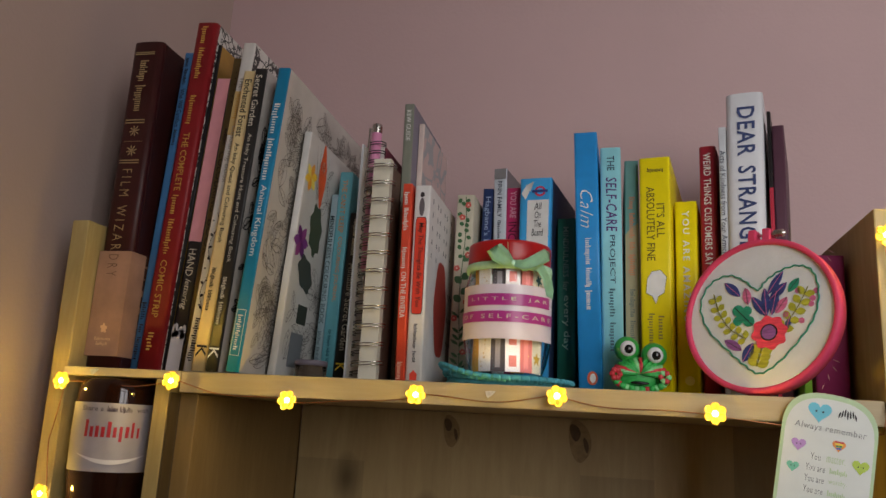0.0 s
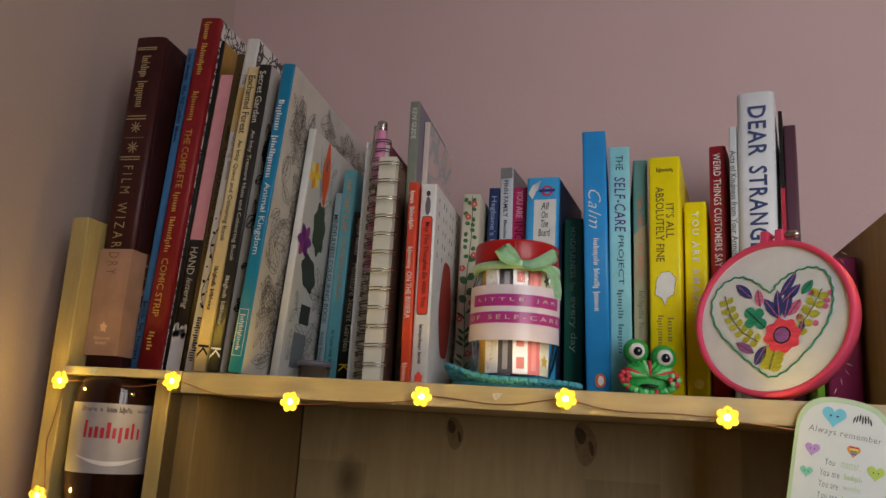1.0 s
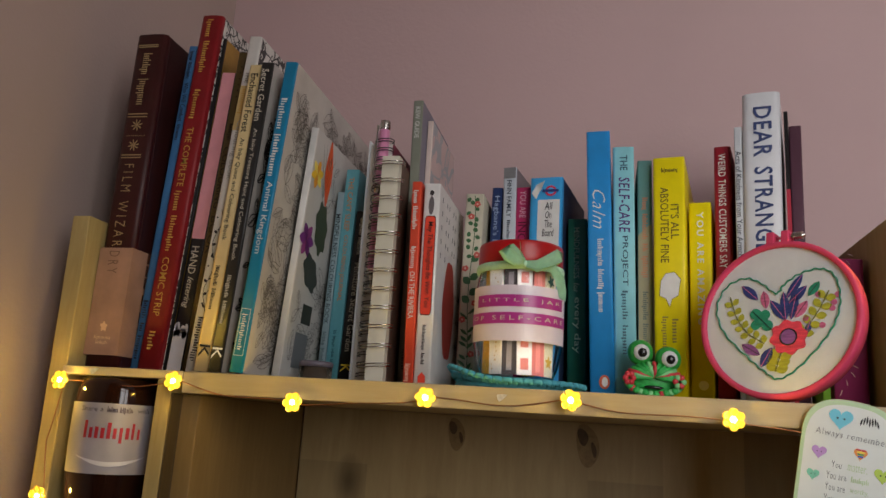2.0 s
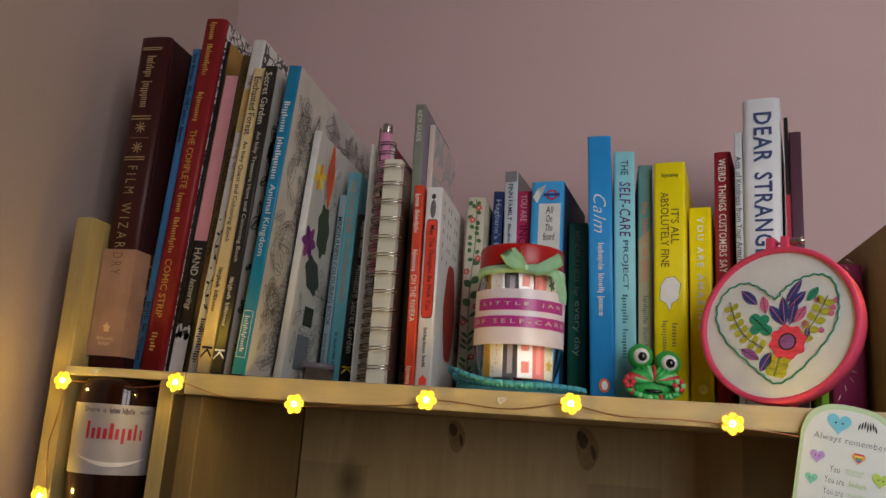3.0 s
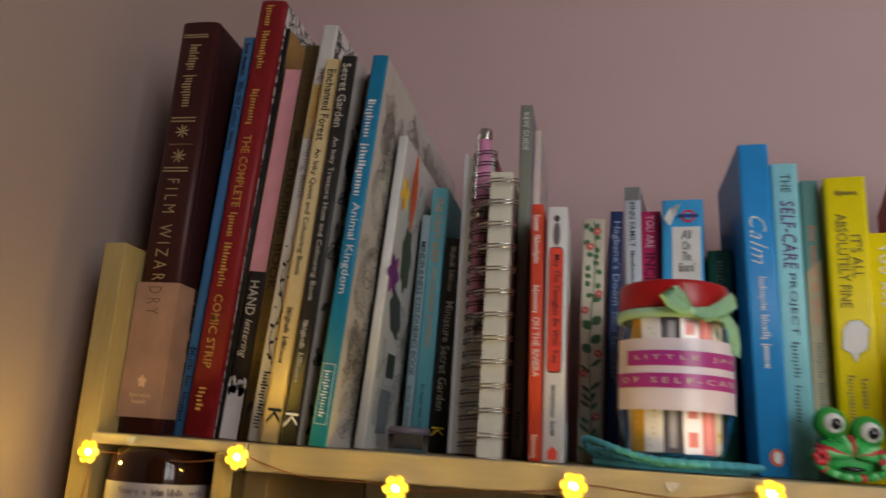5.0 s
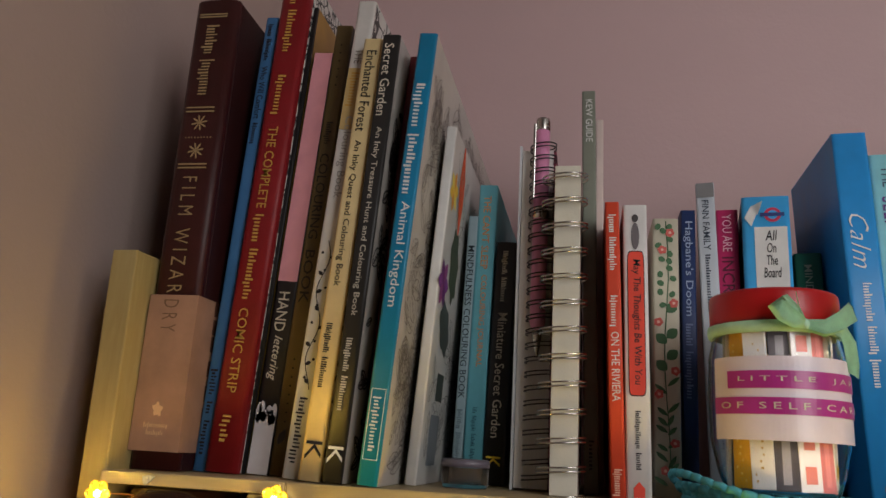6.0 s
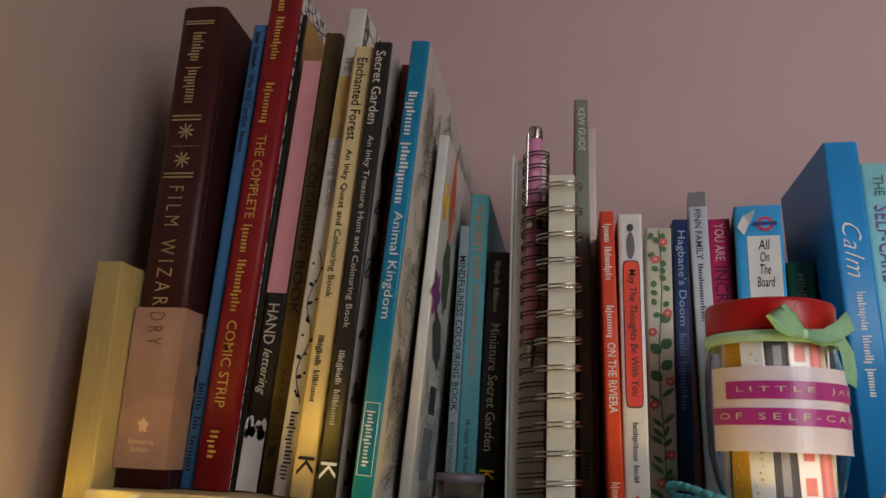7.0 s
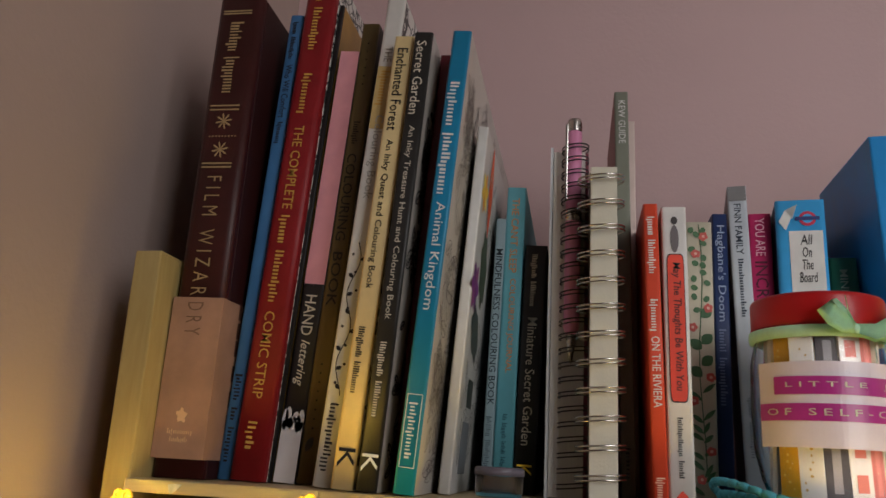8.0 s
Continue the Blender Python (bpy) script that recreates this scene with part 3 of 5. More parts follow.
SKETCH = paint("white_print_cover", (0.56, 0.55, 0.52), 0.35, 0.06, 30.0, 0.04)
bk, h = book("white picture book with flowers on its cover", -0.0274, 0.044, 0.2212, 0.0060, 0.19, 3.4, ink("d2d0cc", 1.15), SKETCH, False, WHITE_PAGES)
shapes = [(oval(0.036, 0.176, 0.0075, 0.026, 22, 0.1, 0.10, 4), ink("c04c1c", 1.5)), (oval(0.035, 0.184, 0.0040, 0.0060, 12), ink("d8b8a0", 1.1)), (oval(0.038, 0.128, 0.013, 0.022, 26, 0.2, 0.12, 7), ink("3a4430", 1.2)),
          (oval(0.030, 0.088, 0.012, 0.018, 26, 0.9, 0.10, 6), ink("343a34", 1.2)), (oblong(0.026, 0.046, 0.046, 0.062), ink("2c3028", 1.2))]
for k in range(6):
    shapes.append((leaf(0.013, 0.168, 0.013, 0.0036, k * 1.05 + 0.3), ink(("d8a828", "c08424", "d8b850")[k % 3], 1.5)))
    shapes.append((leaf(0.012, 0.112, 0.015, 0.0044, k * 1.05), ink(("6a2c74", "7c3470", "582060")[k % 3], 1.4)))
for k in range(5):
    shapes.append((leaf(0.030, 0.150, 0.050, 0.0004, 1.2 + 0.16 * k), ink("5a5a58")))
side_print(bk, 0.0060, shapes, 0.0)
drawn_leaves(bk, 0.0060, 0.19, h, 8, ink("5a5856"), 46, 0.022, 0.0004)
part("barcode", box(0.0062, 0.0064, 0.020, 0.045, 0.010, 0.038), ink("707478"), bk)

for k, (lab, x, y, z, w, deep, lean, hexa, rows) in enumerate((
        ("pale grey-blue mindfulness colouring book", -0.0206, 0.10, 0.1833, 0.0060, 0.14, 1.3, "8aa0a8", [("MINDFULNESS COLOURING BOOK", 0.12, 0.70, 0.0040, 0.003, ink("22343c")), ([5, 9], 0.74, 0.95, 0.0034, 0.003, ink("5a6e76"))]),
        ("light teal colouring journal with orange lettering", -0.0143, 0.10, 0.2042, 0.0116, 0.15, 1.1, "5fa3b0", [("THE CAN'T SLEEP", 0.04, 0.30, 0.0048, 0.0058, ink("c88a50", 1.3)), ("COLOURING JOURNAL", 0.32, 0.63, 0.0046, 0.0058, ink("c88a50", 1.3)), ([2, 5, 4, 6], 0.76, 0.95, 0.0034, 0.0058, ink("2c6474"))]),
        ("small black colouring book with white lettering", -0.0017, 0.10, 0.1658, 0.0132, 0.14, 1.7, "1e1d1d", [([7, 7], 0.04, 0.26, 0.0042, 0.0060, CREAM), ("Miniature Secret Garden", 0.307, 0.815, 0.0056, 0.0066, CREAM), ("K", 0.888, 0.932, 0.0085, 0.0064, ink("d8b830", 1.2))]))):
    bk, h = book(lab, x, y, z, w, deep, lean, ink(hexa, 1.3), ink(hexa, 1.2), False)
    spell(bk, h, rows)


def notebook(label, x, y, ztop, w, deep, strip, boards, ring_mat, rings, step, z_first, rx, ry, cy, double, r, shift=0.0):
    """A wire-bound notebook: two boards, pages and a row of wire loops along its edge."""
    h = ztop - TOP - 0.0004
    nb = thing("notebook", label, "notebook", pose(x, y, TOP + 0.0004))
    part("cover_board", box(0, 0.0016, 0.004, deep, 0, h, 0.0003), boards[0], nb)
    part("cover_board", box(w - 0.0016, w, 0.004, deep, 0, h - 0.004, 0.0003), boards[1], nb)
    part("page_block", box(0.002, w - 0.002, 0.0042, deep - 0.002, 0.001, h - 0.003), WHITE_PAGES, nb)
    if strip:
        part("spine_strip", box(0.0005, w - 0.0005, -0.004, -0.0030, 0, h, 0.0003), strip, nb, "cream card spine")
        part("spine_flap", box(w - 0.0012, w - 0.0004, -0.0032, 0.0045, 0, h), strip, nb)
        part("spine_flap", box(0.0004, 0.0012, -0.0032, 0.0045, 0, h), strip, nb)
    ring = bmesh.new()
    for dz in ((-0.0011, 0.0011) if double else (0.0,)):
        tube([(w / 2 + shift + rx * math.cos(2 * math.pi * k / 20), cy + ry * math.sin(2 * math.pi * k / 20), dz + 0.0009 * math.cos(2 * math.pi * k / 20)) for k in range(20)], r, 6, True, ring)
    first = None
    for k in range(rings):
        if first is None:
            first = part("wire_ring", ring, ring_mat, nb, smooth=True)
            ob = first
        else:
            ob = new("wire_ring", first.data)
            ob.parent = nb
        ob.location = (0, 0, z_first - k * step - TOP)
    return nb


notebook("white notebook bound with black wire loops", 0.0134, 0.069, 0.2200, 0.0225, 0.14, None, (ink("d4d8dc", 1.2), ink("6a2c3c", 1.3)), BLACK_WIRE, 25, 0.0080, 0.2165, 0.0078, 0.0075, 0.001, True, 0.00042, 0.0034)
notebook("thick cream notebook bound with silver wire", 0.0362, 0.044, 0.1943, 0.0150, 0.15, paint("cream_card", lin("c4c0b0", 1.2), 0.6, 0.06, 40.0, 0.1), (ink("4a3c34", 1.2), ink("5a4438", 1.2)), STEEL, 13, 0.0143, 0.1870, 0.0125, 0.0078, -0.0008, True, 0.00050, -0.0015)

pen = thing("pen", "pink ballpoint pen with silver clip in wire binding", "pen", pose(0.0268, 0.0692, 0.1055, 0, 0.3, 0))
PEN_PINK = paint("pink_pearl_plastic", lin("b87898", 1.6), 0.3, 0.06, 80.0, 0.0)
part("barrel", lathe([(0.0032, 0.0), (0.0044, 0.004), (0.0045, 0.060), (0.0044, 0.122), (0.0, 0.122)], 20), PEN_PINK, pen, smooth=True)
part("cap_end", lathe([(0.0, 0.1305), (0.0040, 0.130), (0.0044, 0.128), (0.0044, 0.1222)], 20), STEEL, pen, "silver end cap", True)
part("collar", lathe([(0.0046, 0.066), (0.0048, 0.067), (0.0048, 0.072), (0.0046, 0.073)], 20), STEEL, pen, smooth=True)
part("tip", lathe([(0.0, -0.016), (0.0008, -0.0155), (0.0030, -0.003), (0.0032, 0.0)], 16), STEEL, pen, "silver writing tip", True)
part("clip", box(-0.0052, -0.0036, -0.0062, -0.0044, 0.078, 0.125, 0.0004), STEEL, pen)

GREY_GREEN = ink("74786c", 1.3)
bk, h = book("tall grey-green paperback guide", 0.0506, 0.069, 0.2539, 0.0080, 0.105, -0.8, GREY_GREEN, ink("6e6a78", 1.2), False, left=ink("84504c", 1.3))
spell(bk, h, [("KEW GUIDE", 0.025, 0.142, 0.0040, 0.0042, WHITE), ([4], 0.88, 0.95, 0.0034, 0.0042, DARK)])
PALE = drawn("pale_pink_cover", (0.58, 0.44, 0.42), (0.36, 0.38, 0.40), 22.0, 0.02)
bk, h = book("pale pink thin paperback with faded cover", 0.0592, 0.088, 0.2432, 0.0046, 0.095, -0.3, ink("b8a8a0", 1.5), PALE, False, left=ink("a09890", 1.2))

bk, h = book("slim coral red paperback with white lettering", 0.0639, 0.035, 0.1712, 0.0072, 0.15, -1.3, ink("c8452c", 1.3), ink("b83c28", 1.3), False)
spell(bk, h, [([4, 7], 0.047, 0.25, 0.0046, 0.0036, WHITE), ([6], 0.335, 0.445, 0.0044, 0.0036, WHITE), ("ON THE RIVIERA", 0.46, 0.69, 0.0042, 0.0036, WHITE), ([6], 0.905, 0.99, 0.0048, 0.0036, ink("d8a890", 1.2))])

DOTTED = ink("d4d0cc", 1.15)
bk, h = book("white paperback with hand-drawn red title panel", 0.0734, 0.037, 0.1702, 0.0124, 0.098, -0.5, ink("dcdad6", 1.15), DOTTED, False, WHITE_PAGES)
CORAL = ink("c83c28", 1.35)
patch(bk, [(0.0018 + 0.0088 * (0.5 + 0.5 * math.copysign(abs(math.cos(a)) ** 0.3, math.cos(a))), h * (0.582 + 0.250 * math.copysign(abs(math.sin(a)) ** 0.12, math.sin(a)))) for a in [i * math.pi / 20 for i in range(40)]], DARK, -0.0003, "panel_border")
patch(bk, [(0.0022 + 0.0080 * (0.5 + 0.5 * math.copysign(abs(math.cos(a)) ** 0.3, math.cos(a))), h * (0.582 + 0.246 * math.copysign(abs(math.sin(a)) ** 0.12, math.sin(a)))) for a in [i * math.pi / 20 for i in range(40)]], CORAL, -0.0006, "title_panel")
lettering(bk, "May The Thoughts Be With You", DARK, down(h, 0.0062, 0.20 * h, 0.63 * h, 0.0048, -0.0009), italic=0.1)
bars(bk, [9, 4], DARK, down(h, 0.0062, 0.715 * h, 0.905 * h, 0.0032))
patch(bk, oval(0.0062, 0.885 * h, 0.0021, 0.0075, 16), ink("6a6468"))
patch(bk, oval(0.0062, 0.950 * h, 0.0017, 0.0022, 12), ink("3a3436"))
patch(bk, [(0.0035, 0.010 * h), (0.009, 0.010 * h), (0.009, 0.040 * h), (0.0062, 0.060 * h), (0.0035, 0.040 * h)], CORAL, name="emblem")
shapes = [(oval(0.050, 0.062, 0.022, 0.040, 24, 0, 0.04, 6), ink("a83c30", 1.2))]
for k in range(26):
    shapes.append((oblong(0.010 + 0.013 * (k % 6) + 0.004 * (k % 2), 0.012 + 0.013 * (k % 6) + 0.004 * (k % 2), h - 0.012 - 0.011 * (k // 6), h - 0.008 - 0.011 * (k // 6)), ink("3a3a40")))
for k in range(12):
    shapes.append((oblong(0.076 + 0.007 * (k % 3), 0.078 + 0.007 * (k % 3), 0.015 + 0.02 * (k // 3), 0.019 + 0.02 * (k // 3)), ink("3a3a40")))
side_print(bk, 0.0124, shapes, 0.0)

# the small books behind the jar
bk, h = book("cream journal with green leaf and red berry print", 0.0942, 0.100, 0.1817, 0.0150, 0.13, 0.3, ink("bdb8a4", 1.2), ink("bdb8a4", 1.2), True, arc=0.0006)
LEAF_GREEN, BERRY = ink("38603c", 1.2), ink("b85048", 1.2)
rng = random.Random(4)
for k in range(26):
    z = h * (0.98 - 0.037 * k)
    for q in range(2):
        cx = min(0.0122, max(0.0028, 0.0040 + 0.0072 * q + rng.uniform(-0.0022, 0.0022)))
        zz = z + rng.uniform(-0.0025, 0.0025)
        if (k + 2 * q) % 7 == 3:
            patch(bk, oval(cx, zz, 0.0027, 0.0025, 16, k, 0.12, 5), BERRY, -0.0006)
            patch(bk, oval(cx, zz, 0.0009, 0.0009, 8), ink("d8b0a0", 1.1), -0.0008)
        elif k < 9:
            patch(bk, oval(cx, zz, 0.0021, 0.0017, 12, rng.uniform(0, 3)), LEAF_GREEN)
        elif k < 16 and k % 2 == q:
            patch(bk, leaf(0.0075, zz - 0.003, 0.0082, 0.0031, 0.75 if q else 2.4), LEAF_GREEN)
        elif k >= 16 and rng.random() < 0.8:
            patch(bk, leaf(0.0075, zz - 0.004, rng.uniform(0.007, 0.0095), 0.0013, rng.uniform(0.5, 1.1) if q else rng.uniform(2.0, 2.6)), LEAF_GREEN)
part("stem_print", tube([(0.0075 + 0.0014 * math.sin(k), -0.0002, h * (0.99 - 0.11 * k)) for k in range(9)], 0.0003, 4), LEAF_GREEN, bk)

bk, h = book("dark navy paperback with pale blue lettering", 0.1131, 0.119, 0.1931, 0.0088, 0.12, 0.5, ink("1d2f58", 1.35), ink("1d2f58", 1.3), False)
spell(bk, h, [("Hagbane's Doom", 0.043, 0.39, 0.0060, 0.0042, ink("8898b4", 1.2)), ([4, 8], 0.417, 0.68, 0.0050, 0.0042, ink("6878a0", 1.1))])
bk, h = book("slim white paperback with grey head", 0.1222, 0.117, 0.2105, 0.0112, 0.10, -1.2, ink("bcc4cc", 1.15), ink("6c6468", 1.2), False, yaw=-8)
patch(bk, oblong(0.0003, 0.0109, 0.950 * h, h), ink("78787a", 1.1))
spell(bk, h, [("FINN FAMILY", 0.06, 0.23, 0.0040, 0.0054, ink("3a4656")), ([11], 0.245, 0.435, 0.0038, 0.0054, ink("3a4656")), ([4, 7], 0.68, 0.86, 0.0036, 0.0054, ink("6a7686"))])
bk, h = book("magenta paperback with silver lettering", 0.1342, 0.117, 0.1924, 0.0128, 0.10, 0.0, ink("a82458", 1.35), ink("982050", 1.3), False, yaw=-8)
spell(bk, h, [("YOU ARE", 0.017, 0.155, 0.0056, 0.0062, ink("d8a8b8", 1.1)), ("INCREDIBLE", 0.175, 0.48, 0.0072, 0.0062, ink("5a1030"))])
SKY_BLUE = ink("3898d0", 1.3)
# boards far darker than the spine: their shade is put into the colour
bk, h = book("bright blue hardback with white title panel", 0.1475, 0.105, 0.1969, 0.0268, 0.105, 0.0, SKY_BLUE, ink("2a3a58", 1.2), True, arc=0.0008, yaw=-8)
patch(bk, oblong(0.0066, 0.0250, 0.66 * h, 0.892 * h), WHITE, -0.0003, "title_panel")
for k, word in enumerate(("All", "On", "The", "Board")):
    cw = (0.0066, 0.0050, 0.0060, 0.0096)[k]
    lettering(bk, word, DARK, level(0.0158 - cw / 2, 0.0158 + cw / 2, h * (0.861 - 0.0425 * k), 0.0062, -0.0006), italic=0.15)
patch(bk, oval(0.0172, 0.934 * h, 0.0048, 0.0046, 20), ink("b02848", 1.3), -0.0003, "roundel")
patch(bk, oval(0.0172, 0.934 * h, 0.0030, 0.0028, 20), SKY_BLUE, -0.0005, "roundel")
patch(bk, oblong(0.0103, 0.0238, 0.928 * h, 0.941 * h), ink("22306a", 1.3), -0.0007, "roundel")
patch(bk, [(0.0012, 0.925 * h), (0.0050, 0.895 * h), (0.0120, 0.985 * h), (0.0088, 0.935 * h), (0.0050, 0.965 * h)], WHITE, name="bird_shape")

# the bright books
GREEN = ink("1f6450", 1.3)
bk, h = book("dark green paperback with pale lettering", 0.1787, 0.115, 0.1642, 0.0152, 0.06, -0.9, GREEN, GREEN, False, yaw=-4)
spell(bk, h, [("MINDFULNESS", 0.05, 0.345, 0.0044, 0.0072, ink("8fae98", 1.1)), ("for", 0.37, 0.425, 0.0046, 0.0072, ink("8fae98", 1.1)), ("every day", 0.45, 0.76, 0.0066, 0.0076, ink("a8c8b0", 1.1))])
CALM_BLUE = paint("bright_blue_cover", lin("1f7cba", 1.45), 0.42, 0.07, 60.0, 0.04)
bk, h = book("bright blue paperback with white handwritten title", 0.1934, 0.078, 0.2266, 0.0182, 0.100, -1.9, CALM_BLUE, CALM_BLUE, False, WHITE_PAGES, arc=0.0004, yaw=-1)
spell(bk, h, [("Calm", 0.235, 0.385, 0.0098, 0.0088, WHITE, 0.45, -0.012, 1.1), ([7, 5, 5], 0.425, 0.70, 0.0056, 0.0094, WHITE)])
patch(bk, oval(0.0105, 0.052 * h, 0.0040, 0.0052, 20), ink("b8502c", 1.2), -0.0003, "emblem")
patch(bk, oval(0.0108, 0.052 * h, 0.0022, 0.0036, 14), WHITE, -0.0005, "emblem")
AQUA = ink("7fbcc4", 1.35)
bk, h = book("pale turquoise hardback with purple title", 0.2143, 0.083, 0.2152, 0.0162, 0.135, -1.1, AQUA, AQUA, True, arc=0.0012)
spell(bk, h, [("THE", 0.037, 0.10, 0.0056, 0.0082, ink("2c5068")), ("SELF-CARE", 0.13, 0.357, 0.0084, 0.0084, ink("4a2470", 1.2), 0.1, 0.006, 1.1), ("PROJECT", 0.372, 0.57, 0.0052, 0.0082, ink("2c5068")), ([5, 5], 0.59, 0.84, 0.0050, 0.0082, ink("3c6878"))])
bk, h = book("muted green and tan paperback", 0.2337, 0.090, 0.2061, 0.0110, 0.13, -0.5, ink("5a8480", 1.25), ink("5a8480", 1.2), False)
patch(bk, [(0.0004, 0.13 * h), (0.0106, 0.22 * h), (0.0106, 0.72 * h), (0.006, 0.705 * h), (0.0004, 0.67 * h)], ink("8f8868", 1.25))
spell(bk, h, [([3, 6, 2, 5], 0.165, 0.51, 0.0052, 0.0056, ink("b4704a", 1.2)), ([7, 5], 0.565, 0.78, 0.0050, 0.0056, ink("56645a", 1.1))])
YELLOW = paint("bright_yellow_cover", lin("dcc400", 1.35), 0.45, 0.06, 60.0, 0.04)
bk, h = book("thick bright yellow paperback with grey hand lettering", 0.2452, 0.080, 0.2042, 0.0232, 0.14, -0.5, YELLOW, YELLOW, False, WHITE_PAGES, arc=0.0005, yaw=-9)
GREY_INK = ink("6a5c1c")
bars(bk, [6], GREY_INK, level(0.0060, 0.0185, 0.945 * h, 0.0042))
spell(bk, h, [("IT'S ALL", 0.205, 0.352, 0.0062, 0.0158, GREY_INK), ("ABSOLUTELY FINE", 0.13, 0.45, 0.0062, 0.0082, GREY_INK), ([4], 0.68, 0.78, 0.0052, 0.0150, ink("8a7c3a")), ([7], 0.67, 0.82, 0.0052, 0.0080, ink("8a7c3a"))])
patch(bk, [(0.0040, 0.415 * h), (0.0050, 0.475 * h), (0.0085, 0.505 * h), (0.015, 0.510 * h), (0.0195, 0.480 * h), (0.0185, 0.450 * h), (0.0175, 0.415 * h), (0.013, 0.400 * h), (0.0112, 0.368 * h), (0.0088, 0.400 * h)], ink("dcdcd8", 1.1), name="figure_print")
part("figure_outline", tube([(a, -0.0005, b * h) for a, b in ((0.0040, 0.415), (0.0050, 0.475), (0.0085, 0.505), (0.015, 0.510), (0.0195, 0.480), (0.0185, 0.450), (0.0175, 0.415), (0.013, 0.400), (0.0112, 0.368), (0.0088, 0.400))], 0.00018, 4, True), GREY_INK, bk)
bk, h = book("short bright yellow paperback with white lettering", 0.2729, 0.093, 0.1715, 0.0162, 0.12, -0.3, YELLOW, YELLOW, False, WHITE_PAGES, yaw=-10)
spell(bk, h, [("YOU ARE AMAZING", 0.05, 0.62, 0.0052, 0.0082, WHITE, 0.0, 0.018, 1.35)])
patch(bk, oval(0.0088, 0.085 * h, 0.0036, 0.0036, 20), ink("e8d870", 1.1), name="emblem")
CRIMSON = ink("8e1a2a", 1.35)
bk, h = book("crimson hardback with white lettering", 0.2925, 0.096, 0.2188, 0.0124, 0.115, 0.0, CRIMSON, CRIMSON, True, arc=0.002, yaw=-13)
spell(bk, h, [("WEIRD THINGS CUSTOMERS SAY", 0.03, 0.49, 0.0056, 0.0060, WHITE, 0.0, 0.014, 1.1)])
bk, h = book("slim white paperback with grey serif lettering", 0.3056, 0.080, 0.2288, 0.0056, 0.115, 0.0, ink("c8ccd0", 1.15), ink("c8ccd0", 1.1), False, yaw=-13)
spell(bk, h, [("Acts of Kindness from Your Armchair", 0.093, 0.52, 0.0042, 0.0028, ink("4a5260"))])
JACKET = paint("white_dust_jacket", lin("d0d2d6", 1.15), 0.35, 0.05, 50.0, 0.05)
bk, h = book("thick white hardback with navy hand lettering", 0.3112, 0.075, 0.2535, 0.0268, 0.135, 0.6, JACKET, JACKET, True, WHITE_PAGES, arc=0.0040, yaw=-13)
spell(bk, h, [("DEAR", 0.05, 0.22, 0.0128, 0.0145, ink("2c3a66", 1.2), 0.0, 0.016, 1.12), ("STRANGER", 0.255, 0.575, 0.0128, 0.0145, ink("2c3a66", 1.2), 0.0, 0.016, 1.12)])
bk, h = book("very thin black and red book", 0.3404, 0.073, 0.2380, 0.0028, 0.11, 0.0, ink("1a1618"), ink("1a1618"), False, yaw=-13)
patch(bk, oblong(0.0001, 0.0029, 0.0, 0.72 * h), ink("a01c34", 1.3))
PLUM = ink("4c2e3c", 1.3)
bk, h = book("dark plum purple paperback book", 0.3440, 0.0745, 0.2264, 0.0085, 0.11, 0.3, PLUM, PLUM, False, yaw=-13)
spell(bk, h, [([3], 0.48, 0.56, 0.0050, 0.0045, ink("8a7880"))])
side_print(bk, 0.0085, [(oblong(0.05, 0.09, 0.60 * h, 0.72 * h), ink("7a6a50"))], 0.0)
MAGENTA = ink("882a5a", 1.3)
bk, h = book("magenta patterned box file with pale strokes", 0.3640, 0.060, 0.1210, 0.0215, 0.06, 0.5, MAGENTA, MAGENTA, True, arc=0.0005)
for k in range(16):
    patch(bk, leaf(0.003 + 0.0042 * (k % 4) + 0.001 * (k % 3), 0.008 + 0.0072 * k * 0.9, 0.005, 0.00028, 1.2 + 0.5 * (k % 4)), ink("d0a8a0", 1.1))
bk, h = book("thin lime green booklet", 0.3545, 0.055, 0.080, 0.0050, 0.030, 0.0, ink("6a9a30", 1.2), ink("6a9a30", 1.2), False)


# ---- the jar on its crocheted mat ----
YARN = paint("blue_yarn", lin("3f8794", 1.6), 0.9, 0.2, 180.0, 0.5)
mat_ = thing("crochet_mat", "round blue crocheted mat under the jar", "mat", pose(0.1475, 0.0560, TOP) @ Matrix.Diagonal((0.93, 0.90, 1, 1)))
rngs = random.Random(9)


def stitch_ring(radius, z, r, count, bm, lift=0.0):
    for k in range(count):
        a0, a1 = 2 * math.pi * k / count, 2 * math.pi * (k + 0.92) / count
        pts = []
        for q in range(4):
            a = a0 + (a1 - a0) * q / 3
            up = lift * max(0.0, math.cos(a - math.pi * 1.08)) ** 3
            pts.append(((radius + 0.0012 * math.sin(math.pi * q / 3)) * math.cos(a), (radius + 0.0012 * math.sin(math.pi * q / 3)) * math.sin(a), z + up + 0.0008 * math.sin(math.pi * q / 3)))
        tube(pts, r, 6, bm=bm)


part("base", lathe([(0.0, 0.0006), (0.047, 0.0006), (0.048, 0.003), (0.046, 0.0052), (0.0, 0.0046)], 40), YARN, mat_, smooth=True)
edge = bmesh.new()
stitch_ring(0.0482, 0.0036, 0.0022, 44, edge, 0.005)
stitch_ring(0.0520, 0.0046, 0.0020, 46, edge, 0.010)
part("stitched_edge", edge, YARN, mat_, smooth=True)
rows_ = bmesh.new()
for q in range(3):
    stitch_ring(0.045 - 0.005 * q, 0.0052, 0.0018, 40 - 4 * q, rows_)
part("stitch_row", rows_, YARN, mat_, smooth=True)

